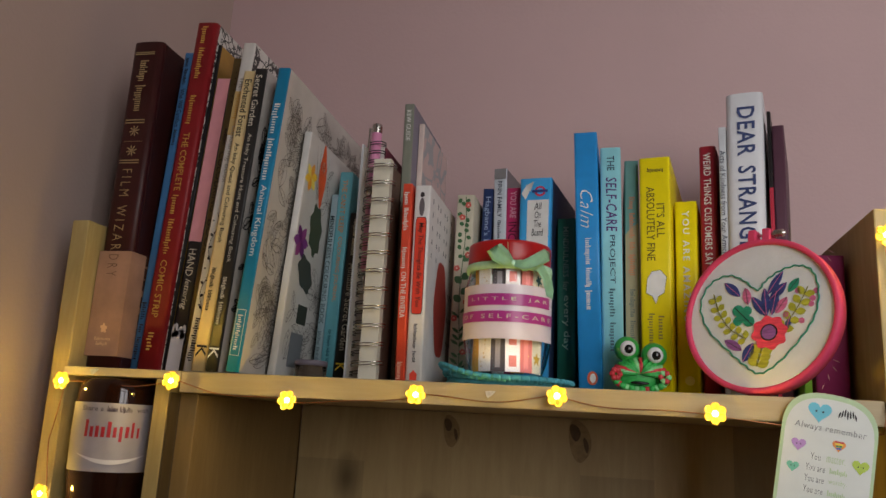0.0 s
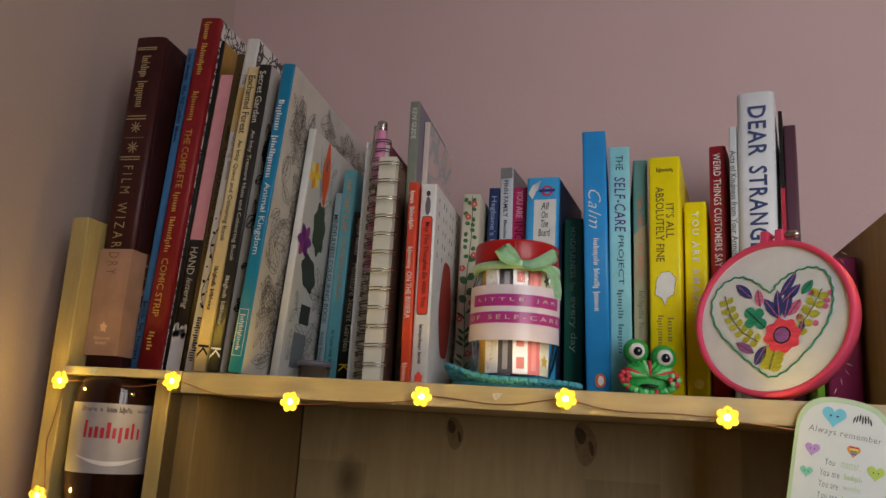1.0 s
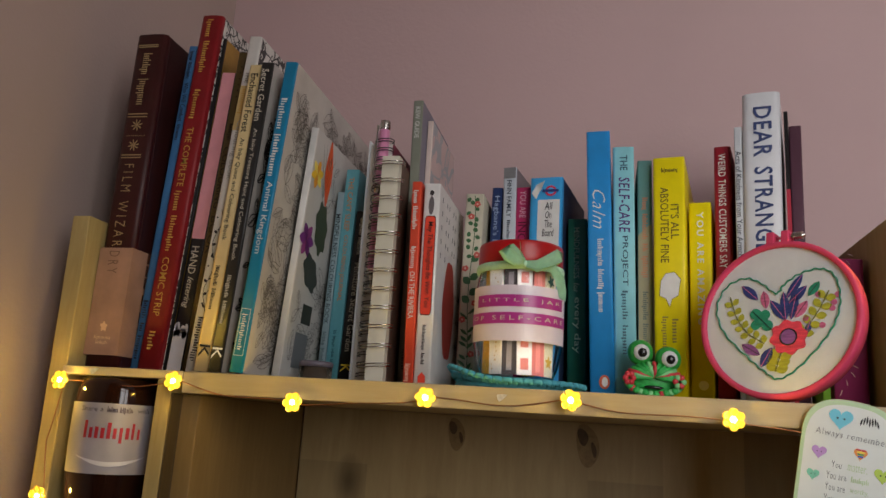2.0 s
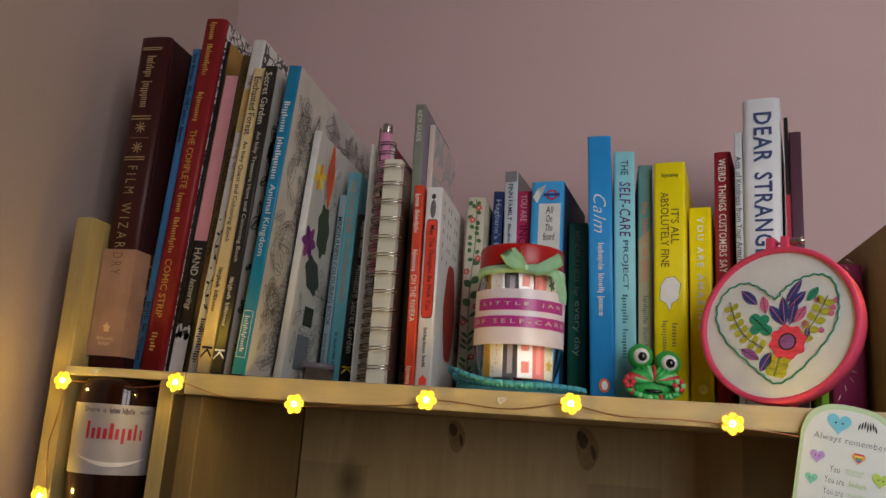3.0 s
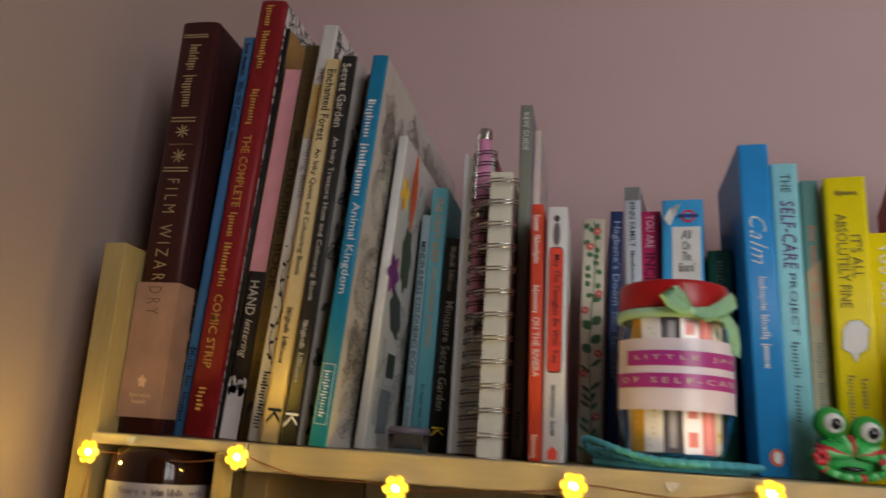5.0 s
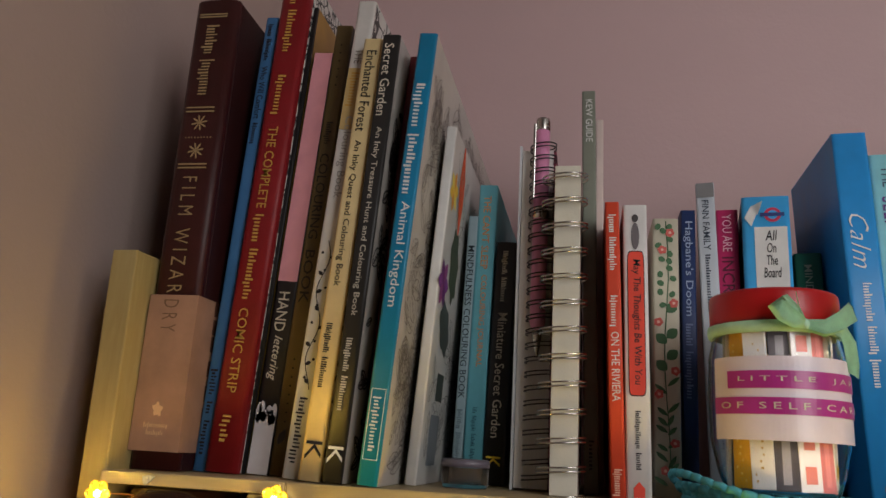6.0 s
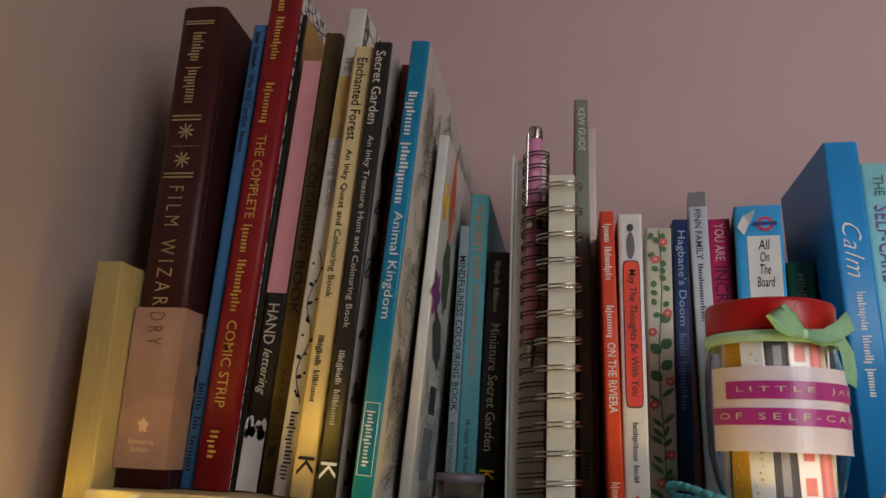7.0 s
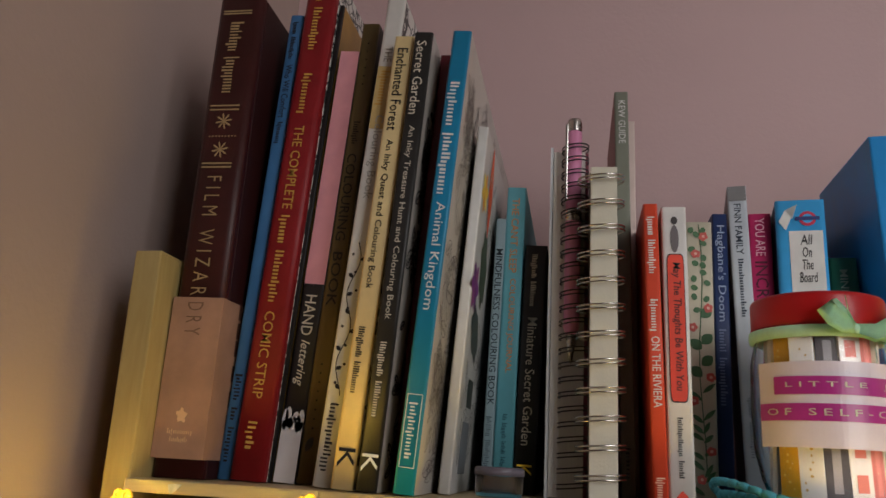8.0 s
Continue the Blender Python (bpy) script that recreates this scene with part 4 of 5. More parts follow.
JX, JY, JZ, JR = 0.1488, 0.0450, TOP + 0.0060, 0.0348
SHRINK = Matrix.Diagonal((0.925, 0.925, 0.915, 1))
TOWARD = math.atan2(-0.57, 0.06)
jar = thing("jar", "clear jar with red lid, paper label and ribbon", "jar", pose(JX, JY, JZ) @ SHRINK)
CLEAR = glass("clear_jar_glass", (0.97, 0.98, 0.98), 0.02, 1.2)
wall_profile = [(0.0, 0.0), (0.024, 0.0), (0.0282, 0.003), (0.0315, 0.012), (JR, 0.028), (JR + 0.0006, 0.050), (JR, 0.072), (0.0328, 0.082), (0.0312, 0.090), (0.0305, 0.094)]
inner_profile = [(r - 0.0014 if r > 0.002 else 0.0, z if i > 1 else 0.0018) for i, (r, z) in enumerate(wall_profile)]
jg = part("glass_body", lathe(wall_profile + inner_profile[::-1], 64), CLEAR, jar, "clear glossy jar wall", True)
jg.visible_shadow = False
LID = paint("red_lid_plastic", lin("9c1014", 1.3), 0.32, 0.06, 60.0, 0.03)
part("lid", lathe([(0.0, 0.1080), (0.0308, 0.1080), (0.0328, 0.1072), (0.0335, 0.1055), (0.0335, 0.0915), (0.0330, 0.0905), (0.0, 0.0905)], 64), LID, jar, "glossy red plastic lid", True)


def wrapped(r, a0, a1, z0, z1, mat, name, n=36, thick=0.0002):
    """A curved sheet round the jar, from angle a0 to a1."""
    bm = bmesh.new()
    cols = []
    for i in range(n + 1):
        a = TOWARD + a0 + (a1 - a0) * i / n
        c, s = math.cos(a), math.sin(a)
        cols.append([bm.verts.new((q * c, q * s, z)) for q, z in ((r, z0), (r, z1), (r + thick, z1), (r + thick, z0))])
    for p, q in zip(cols, cols[1:]):
        for k in range(4):
            bm.faces.new((p[k], p[(k + 1) % 4], q[(k + 1) % 4], q[k]))
    bm.faces.new(cols[0]), bm.faces.new(cols[-1][::-1])
    bmesh.ops.recalc_face_normals(bm, faces=bm.faces)
    return part(name, bm, mat, jar, smooth=False)


def round_place(r, a0, a1, z, h):
    def f(a, c):
        t = TOWARD + a0 + (a1 - a0) * a
        return Vector((r * math.cos(t), r * math.sin(t), z + c * h))
    return f


LABEL_PAPER = paint("pinkish_label_paper", lin("d2c8d2", 1.22), 0.3, 0.06, 40.0, 0.05)
TAPE = paint("magenta_tape", lin("962a78", 1.4), 0.3, 0.08, 60.0, 0.03)
wrapped(JR + 0.0010, -1.32, 1.30, 0.0285, 0.0710, LABEL_PAPER, "label")
wrapped(JR + 0.0016, -1.02, 1.10, 0.0545, 0.0635, TAPE, "tape_strip")
wrapped(JR + 0.0016, -1.30, 1.25, 0.0415, 0.0500, TAPE, "tape_strip")
lettering(jar, "L I T T L E    J A R", CREAM, round_place(JR + 0.0022, -0.84, 0.98, 0.0590, 0.0034))
lettering(jar, "O F   S E L F - C A R E", CREAM, round_place(JR + 0.0022, -1.14, 1.12, 0.0458, 0.0034))
# folded paper strips that stand inside the jar
strips = [(-1.05, "c89818", "e0c060", "dots"), (-0.62, "c8c4c0", "a8884a", "dots"), (-0.20, "4a4446", "8a8486", "band"), (0.22, "d0c8c4", "c0685c", "blocks"), (0.62, "c8706a", "d88880", "band"), (1.04, "d2cab0", "2f6464", "star"), (1.50, "c8c0b0", "c09a30", "blocks"), (2.1, "b0506a", "d890a0", "band"), (2.8, "c89818", "e0c060", "band"), (-1.75, "d0c8c0", "a07060", "dots"), (-2.4, "9a9890", "707070", "band")]
for k, (turn, a, b, kind_) in enumerate(strips):
    t = TOWARD + turn
    sx, sy = JX + 0.0245 * math.cos(t), JY + 0.0245 * math.sin(t)
    strip = thing("paper_strip", "folded coloured paper strip inside the jar", "paper strip", pose(sx, sy, JZ + 0.004, rngs.uniform(-2, 2), rngs.uniform(-2, 2), math.degrees(t) + 90) @ SHRINK, group="paper strips in the jar")
    hh = rngs.uniform(0.081, 0.085)
    part("folded_sheet", box(-0.0058, 0.0058, -0.0006, 0.0016, 0, hh, 0.0005), ink(a, 1.3, 0.35), strip)
    if kind_ == "dots":
        for q in range(22):
            patch(strip, oval(rngs.uniform(-0.0034, 0.0034), 0.004 + q * (hh - 0.008) / 22, rngs.uniform(0.0004, 0.0009), 0.0007, 7), ink(b, 1.3), -0.0008)
    elif kind_ == "blocks":
        for q in range(5):
            patch(strip, oblong(-0.0030, 0.0030, 0.004 + q * 0.0165, 0.0125 + q * 0.0165), ink(b, 1.3), -0.0008)
    elif kind_ == "star":
        for q in range(4):
            patch(strip, oval(0.0, 0.011 + q * 0.021, 0.0038, 0.0038, 20, 0.3 + q, 0.4, 5), ink(("c8a030", b)[q % 2], 1.2), -0.0008)
    else:
        patch(strip, oblong(-0.0022, 0.0018, 0.003, hh - 0.003), ink(b, 1.3), -0.0008)

RIBBON = paint("mint_ribbon", (0.52, 0.84, 0.58), 0.75, 0.07, 200.0, 0.3)
bow = thing("ribbon_bow", "mint green fabric ribbon tied in a bow", "ribbon", pose(JX, JY, JZ) @ SHRINK)


def ribbon(points, widths, name, normal=Vector((0, -1, 0))):
    """A strip of cloth along points; widths gives its edge direction and half width at each."""
    bm = bmesh.new()
    rows = []
    for p, w_ in zip(points, widths):
        p, w_ = Vector(p), Vector(w_)
        rows.append([bm.verts.new(p + w_), bm.verts.new(p + 0.3 * w_ + normal * 0.0004), bm.verts.new(p - 0.3 * w_ + normal * 0.0003), bm.verts.new(p - w_)])
    for a, b in zip(rows, rows[1:]):
        for k in range(3):
            bm.faces.new((a[k], a[k + 1], b[k + 1], b[k])).smooth = True
    bmesh.ops.solidify(bm, geom=list(bm.faces), thickness=0.0005)
    bmesh.ops.recalc_face_normals(bm, faces=bm.faces)
    return part(name, bm, RIBBON, bow)


band_bm = lathe([(0.0322, 0.0840), (0.0345, 0.0845), (0.0349, 0.0872), (0.0345, 0.0900), (0.0322, 0.0904)], 56)
part("band", band_bm, RIBBON, bow, smooth=True)
ct, st = math.cos(TOWARD + 0.10), math.sin(TOWARD + 0.10)
K = Vector((0.0368 * ct, 0.0368 * st, 0.0875))
RT = Vector((-st, ct, 0))
OUT = Vector((ct, st, 0))


def at_knot(u, o, z):
    return K + RT * u + OUT * o + Vector((0, 0, z))


UPV = Vector((0, 0, 1))
part("knot", lathe([(0.0, -0.0027), (0.0016, -0.0024), (0.0024, 0.0), (0.0016, 0.0024), (0.0, 0.0027)], 14, (K.x, K.y)), RIBBON, bow, smooth=True).location.z = K.z
ribbon([at_knot(*p) for p in ((0, 0.001, 0), (-0.006, 0.003, 0.001), (-0.013, 0.004, 0.005), (-0.0165, 0.003, 0.0105), (-0.0125, 0.002, 0.0105), (-0.005, 0.001, 0.005), (0, 0.0, 0.001))],
       [UPV * 0.0024 + RT * 0.0006, UPV * 0.0040 + RT * 0.002, UPV * 0.0045 + RT * 0.003, UPV * 0.003 + RT * 0.004, UPV * 0.0042 + RT * 0.003, UPV * 0.0036 + RT * 0.002, UPV * 0.0024], "loop", OUT)
ribbon([at_knot(*p) for p in ((0, 0.001, 0), (0.008, 0.004, -0.0015), (0.016, 0.004, 0.002), (0.026, -0.002, 0.0085), (0.0290, -0.007, 0.008), (0.020, -0.001, 0.002), (0.009, 0.001, -0.003), (0, 0.0, -0.001))],
       [UPV * 0.0024, UPV * 0.0038, UPV * 0.0045 - RT * 0.001, UPV * 0.0048 - RT * 0.002, UPV * 0.0035, UPV * 0.0042, UPV * 0.0034, UPV * 0.0024], "loop", OUT)
ribbon([at_knot(*p) for p in ((0.002, 0, -0.001), (0.012, 0.001, -0.001), (0.021, -0.004, -0.0015), (0.0275, -0.010, -0.008), (0.0300, -0.013, -0.018), (0.0305, -0.014, -0.0235))],
       [UPV * 0.0022, UPV * 0.0030, UPV * 0.0034 + RT * 0.0014, RT * 0.0034 + UPV * 0.0016, RT * 0.0034 + UPV * 0.0006, RT * 0.0026 - UPV * 0.0016], "tail", OUT)
ribbon([at_knot(*p) for p in ((0, 0, 0.001), (-0.004, 0.002, 0.008), (-0.0045, 0.001, 0.0165))], [RT * 0.0002, RT * 0.0002, RT * 0.0002], "loose_thread", OUT)

# ---- the embroidery hoop that leans on the books ----
HR, HTILT, HTURN = 0.0520, 8.0, -36.0
hoop = thing("embroidery_hoop", "pink hoop with floral heart embroidered on cloth", "embroidery hoop", pose(0.3157, 0.0115, TOP + 0.0008, -HTILT, 0, HTURN) @ pose(0, 0, HR + 0.0012))
HOOP_PINK = paint("pink_hoop_plastic", lin("c23a5c", 1.3), 0.6, 0.08, 60.0, 0.04)


def ring_y(r_in, r_out, y0, y1, n=72):
    bm = bmesh.new()
    cols = []
    b = 0.0009
    for i in range(n):
        c, s = math.cos(2 * math.pi * i / n), math.sin(2 * math.pi * i / n)
        prof = [(r_in, y0 + b), (r_in + b, y0), (r_out - b, y0), (r_out, y0 + b), (r_out, y1), (r_in, y1)]
        cols.append([bm.verts.new((q * c, y, q * s)) for q, y in prof])
    for i in range(n):
        p, q = cols[i], cols[(i + 1) % n]
        for k in range(6):
            bm.faces.new((p[k], p[(k + 1) % 6], q[(k + 1) % 6], q[k])).smooth = True
    bmesh.ops.recalc_face_normals(bm, faces=bm.faces)
    return bm


part("outer_ring", ring_y(HR - 0.0028, HR + 0.0010, -0.0030, 0.0065), HOOP_PINK, hoop, "pink plastic ring")
part("inner_ring", ring_y(HR - 0.0048, HR - 0.0030, 0.0006, 0.0060), HOOP_PINK, hoop)
CLOTH = paint("white_cotton", lin("cccfd2", 1.25), 0.9, 0.05, 60.0, 0.6, fine=2600.0)
part("cloth", slab(oval(0, 0, HR - 0.0029, HR - 0.0029, 64), -0.0004, 0.0004), CLOTH, hoop, "white cotton cloth")
for sx in (-0.0085, 0.0015):
    part("clamp_lug", box(sx, sx + 0.0052, -0.0026, 0.0060, HR - 0.0002, HR + 0.0085, 0.0008), HOOP_PINK, hoop)
part("clamp_screw", tube([(-0.0100, 0.0018, HR + 0.0050), (0.0160, 0.0018, HR + 0.0050)], 0.0011, 10), STEEL, hoop, "steel clamp screw", True)
nut = bmesh.new()
for k in range(5):
    tube([(0.0082 + 0.0013 * k, 0.0018, HR + 0.0050), (0.0091 + 0.0013 * k, 0.0018, HR + 0.0050)], 0.0028 - 0.0003 * (k % 2), 10, bm=nut)
part("screw_head", nut, STEEL, hoop)


def thread(name):
    return paint(name, lin({"navy": "27346e", "green": "1d7a60", "lime": "98982c", "coral": "c83c50", "pink": "b05a80", "mauve": "7a4a86", "olive": "6a6a24"}[name], 1.35), 0.7, 0.28, 600.0, 0.6, stretch=(0.2, 1, 1))


TH = {k: thread(k) for k in ("navy", "green", "lime", "coral", "pink", "mauve", "olive")}
HU = 0.0530


def stitches(outline, mat, y=-0.0010, name="stitched_leaf"):
    return part(name, slab(outline, y, -0.0002), mat, hoop)


def spot(px, pz):
    """Cloth place from parts of the hoop's radius."""
    return px * HU, pz * HU


ring_pts = [(0.04, -0.75), (-0.14, -0.65), (-0.37, -0.46), (-0.68, -0.15), (-0.80, 0.18), (-0.68, 0.46), (-0.43, 0.56), (-0.21, 0.47), (-0.02, 0.32), (0.08, 0.43), (0.27, 0.55), (0.50, 0.59), (0.67, 0.49), (0.74, 0.23), (0.70, -0.05), (0.55, -0.31), (0.27, -0.62)]
smooth_heart = []
for i in range(len(ring_pts)):
    p0, p1, p2, p3 = (Vector(ring_pts[(i + k - 1) % len(ring_pts)]) for k in range(4))
    for q in range(4):
        t = q / 4
        v = 0.5 * (2 * p1 + (p2 - p0) * t + (2 * p0 - 5 * p1 + 4 * p2 - p3) * t * t + (3 * p1 - p0 - 3 * p2 + p3) * t ** 3)
        smooth_heart.append((v.x * HU, -0.0009 - 0.0003 * (q % 2), v.y * HU))
chain = bmesh.new()
for i, p0 in enumerate(smooth_heart):
    p0, p1 = Vector(p0), Vector(smooth_heart[(i + 1) % len(smooth_heart)])
    side_ = (p1 - p0).cross(Vector((0, 1, 0))).normalized() * (0.00045 if i % 2 else -0.00045)
    tube([p0 + side_, p0.lerp(p1, 0.25) + 0.6 * side_, p0.lerp(p1, 0.8) - 0.6 * side_, p1 - side_], 0.00052, 6, bm=chain)
part("heart_outline", chain, TH["green"], hoop, "green chain-stitched heart outline", True)
# each leaf: its stalk end, its tip, its half width and its thread
for x0, z0, x1, z1, wd, col in ((-0.25, 0.26, -0.47, 0.46, 0.062, "navy"), (-0.14, 0.14, -0.18, 0.37, 0.055, "pink"), (0.11, 0.25, 0.30, 0.54, 0.050, "navy"), (0.14, 0.18, 0.35, 0.39, 0.058, "navy"),
                                (0.11, -0.03, -0.09, 0.24, 0.062, "navy"), (0.11, -0.02, 0.07, 0.34, 0.055, "navy"), (0.17, -0.02, 0.23, 0.30, 0.055, "navy"), (0.37, 0.26, 0.50, 0.43, 0.052, "green"),
                                (0.22, 0.00, 0.36, 0.20, 0.058, "pink"), (-0.20, -0.45, -0.44, -0.31, 0.060, "mauve"), (-0.18, -0.60, -0.05, -0.36, 0.068, "navy"), (0.35, -0.24, 0.40, -0.05, 0.035, "navy")):
    turn, ln = math.atan2(z1 - z0, x1 - x0), math.hypot(x1 - x0, z1 - z0)
    stitches(leaf(*spot(x0, z0), ln * HU, wd * HU, turn), TH[col])
    part("vein_stitch", tube([(*spot(x0 + (x1 - x0) * f, 0)[:1], -0.0011, spot(0, z0 + (z1 - z0) * f)[1]) for f in (0.02, 0.5, 0.96)], 0.00022, 4), DARK if col != "navy" else TH["pink"], hoop)
for dx, dz, rr in ((-0.20, -0.01, 0.085), (-0.27, 0.07, 0.072), (-0.15, 0.06, 0.060), (-0.27, -0.07, 0.060), (-0.12, -0.08, 0.070)):
    stitches(oval(*spot(dx, dz), rr * HU, rr * HU, 16), TH["green"], -0.0010 - 0.002 * rr)
part("vein_stitch", tube([(spot(a_, 0)[0], -0.0014, spot(0, b_)[1]) for a_, b_ in ((-0.30, 0.10), (-0.20, 0.0), (-0.06, -0.14))], 0.00025, 4), DARK, hoop)


def sprig(points, count, size, mat):
    """A stem along points with a pair of small leaves at even steps."""
    path_ = []
    for i in range(count + 1):
        f = i / count * (len(points) - 1)
        k = min(int(f), len(points) - 2)
        path_.append(Vector(points[k]).lerp(Vector(points[k + 1]), f - k))
    part("stem", tube([(spot(q.x, 0)[0], -0.0008, spot(0, q.y)[1]) for q in path_], 0.00035, 5), TH["olive"], hoop)
    for i, q in enumerate(path_[:-1]):
        d = path_[i + 1] - q
        way = math.atan2(d.y, d.x)
        for e in (-1, 1):
            tip = Vector((math.cos(way + e * 0.95), math.sin(way + e * 0.95))) * 0.012
            stitches(leaf(*spot(q.x + tip.x, q.y + tip.y), size * HU, 0.36 * size * HU, way + e * 0.95), mat)


sprig([(-0.15, -0.31), (-0.38, -0.17), (-0.53, 0.04), (-0.62, 0.32)], 7, 0.105, TH["lime"])
sprig([(0.31, -0.20), (0.49, 0.05), (0.61, 0.31)], 5, 0.125, TH["lime"])
sprig([(0.00, -0.66), (0.03, -0.54), (0.06, -0.43)], 3, 0.150, TH["lime"])
for px, pz in ((0.65, 0.09), (0.35, -0.02), (0.54, -0.11), (0.49, 0.27), (0.71, 0.25), (0.67, 0.16)):
    stitches(oval(*spot(px, pz), 0.036 * HU, 0.036 * HU, 10), TH["pink"], name="stitched_dot")
stitches(oval(*spot(0.15, -0.24), 0.215 * HU, 0.205 * HU, 48, 0.2, 0.09, 8), TH["coral"], -0.0014, "stitched_flower")
part("flower_ring", tube([(spot(0.15, 0)[0] + 0.098 * HU * math.cos(a), -0.0016, spot(0, -0.24)[1] + 0.098 * HU * math.sin(a)) for a in [i * math.pi / 12 for i in range(24)]], 0.0005, 5, True), DARK, hoop)
stitches(oval(*spot(0.15, -0.24), 0.09 * HU, 0.09 * HU, 20), TH["mauve"], -0.0018, "flower_centre")

# ---- the woven frog charm: one plain mesh ----
FROG = [paint("green_bands", lin("2f9a48", 1.4), 0.45, 0.25, 300.0, 0.2), paint("red_bands", lin("b03038", 1.4), 0.45, 0.2, 300.0, 0.2), paint("pale_green_bands", lin("7cc484", 1.2), 0.45, 0.2, 300.0, 0.2),
        paint("eye_white", (0.75, 0.76, 0.75), 0.2, 0.03, 100.0, 0.0), paint("eye_black", (0.01, 0.01, 0.01), 0.15, 0.0, 100.0, 0.0), paint("eye_green", lin("2a8c3a", 1.3), 0.3, 0.1, 100.0, 0.0)]


def ball(bm, c, r, mat, squash=(1, 1, 1), seg=14):
    g = bmesh.ops.create_uvsphere(bm, u_segments=seg, v_segments=max(6, seg - 4), radius=r)["verts"]
    fs = {f for v in g for f in v.link_faces}
    for f in fs:
        f.material_index, f.smooth = mat, True
    for v in g:
        v.co = Vector((v.co.x * squash[0] + c[0], v.co.y * squash[1] + c[1], v.co.z * squash[2] + c[2]))


fb = bmesh.new()
ball(fb, (0, 0.002, 0.0128), 0.0176, 0, (1.0, 0.42, 0.70), 18)
ball(fb, (0, -0.0068, 0.0068), 0.0066, 4, (1.0, 0.28, 0.20), 14)
for k in range(15):
    a = math.pi * (0.04 + 0.92 * k / 14)
    x0, z0 = 0.019 * math.cos(a), 0.0110 + 0.0125 * math.sin(a)
    tube([(0.0015 * math.cos(a), -0.0062, 0.0135), (0.6 * x0, -0.0074, 0.0128 + 0.62 * (z0 - 0.0128)), (x0, -0.003, z0), (1.02 * x0, 0.003, z0 - 0.002)], 0.0016, 6, bm=fb)
    fb.faces.ensure_lookup_table()
    for f in fb.faces[-(3 * 6 + 2):]:
        f.material_index, f.smooth = (0, 0, 1, 2, 0)[k % 5], True
for k in range(16):
    a = math.pi * (1.02 + 0.96 * k / 15)
    ball(fb, (0.0178 * math.cos(a), -0.0062 + 0.001 * (k % 2), 0.0105 + 0.0082 * math.sin(a)), 0.0026, (0, 2, 0, 1, 0, 2)[k % 6], (1, 1, 0.9), 10)
for sx in (-0.0165, 0.0165):
    for k in range(6):
        ball(fb, (sx + 0.0026 * math.cos(k * 1.05), -0.0085, 0.0118 + 0.0030 * math.sin(k * 1.05)), 0.0021, 1 if sx < 0 or k % 2 else 2, (1, 0.8, 1), 8)
for sx, sz in ((-0.0094, 0.0305), (0.0094, 0.0272)):
    ball(fb, (sx, 0.0005, sz), 0.0089, 5, (1, 0.85, 1), 20)
    ball(fb, (sx + 0.0004, -0.0045, sz - 0.0002), 0.0057, 3, (1, 0.72, 1), 18)
    ball(fb, (sx + 0.0008, -0.0071, sz - 0.0006), 0.0034, 4, (1, 0.62, 1), 14)
fb.transform(Matrix.Diagonal((1.03, 1.03, 1.03, 1)) @ Matrix.Translation((0, 0, 0.0005)))
tagged(link("frog_charm", fb, FROG), "green and red rubber band frog charm with round eyes", "charm").matrix_world = pose(0.2440, 0.0600, TOP + 0.0004, 0, 2, 2)

# ---- small clear pot beside the colouring books ----
pot = thing("trinket_pot", "small translucent lilac plastic pot", "pot", pose(-0.0095, 0.060, TOP + 0.0003))
part("body", lathe([(0.0, 0.0), (0.0118, 0.0), (0.0125, 0.001), (0.0128, 0.0105), (0.0112, 0.0105), (0.0108, 0.002), (0.0, 0.002)], 36), glass("lilac_plastic", (0.92, 0.86, 0.92), 0.25, 1.12), pot, smooth=True)
part("lid", lathe([(0.0, 0.0150), (0.0120, 0.0150), (0.0132, 0.0142), (0.0132, 0.0108), (0.0, 0.0108)], 36), paint("lilac_lid", (0.15, 0.13, 0.16), 0.4, 0.06, 80.0, 0.02), pot, smooth=True)

# ---- the bottle in the side cubby ----
bottle = thing("bottle", "dark cola bottle with pale paper label", "bottle", pose(-0.1545, 0.0290, -0.3600))
COLA = paint("dark_cola_bottle", (0.020, 0.007, 0.004), 0.07, 0.2, 20.0, 0.0)
part("bottle_body", lathe([(0.0, 0.0), (0.020, 0.0), (0.027, 0.004), (0.0295, 0.02), (0.0295, 0.13), (0.0270, 0.20), (0.0255, 0.235), (0.0262, 0.260), (0.0290, 0.285), (0.0306, 0.298), (0.0313, 0.353), (0.0312, 0.358), (0.0300, 0.3640), (0.0268, 0.3688), (0.020, 0.3697), (0.0, 0.3700)], 64), COLA, bottle, "dark brown glossy bottle", True)
bl = bmesh.new()
cols = []
for i in range(65):
    a = 2 * math.pi * i / 64
    cols.append([bl.verts.new((r * math.cos(a), r * math.sin(a), z)) for r, z in ((0.0309, 0.3005), (0.0317, 0.3290), (0.0318, 0.3505))])
for p, q in zip(cols, cols[1:]):
    for k in range(2):
        bl.faces.new((p[k], q[k], q[k + 1], p[k + 1])).smooth = True
part("paper_label", bl, paint("silver_label", lin("9c9698", 1.25), 0.35, 0.1, 40.0, 0.05), bottle, "pale grey wrapped label")
BT = math.atan2(-0.5526, 0.3821)


def bottle_place(a0, a1, z, h, r=0.0322):
    def f(a, c):
        t = BT + a0 + (a1 - a0) * a
        return Vector((r * math.cos(t), r * math.sin(t), z + c * h))
    return f


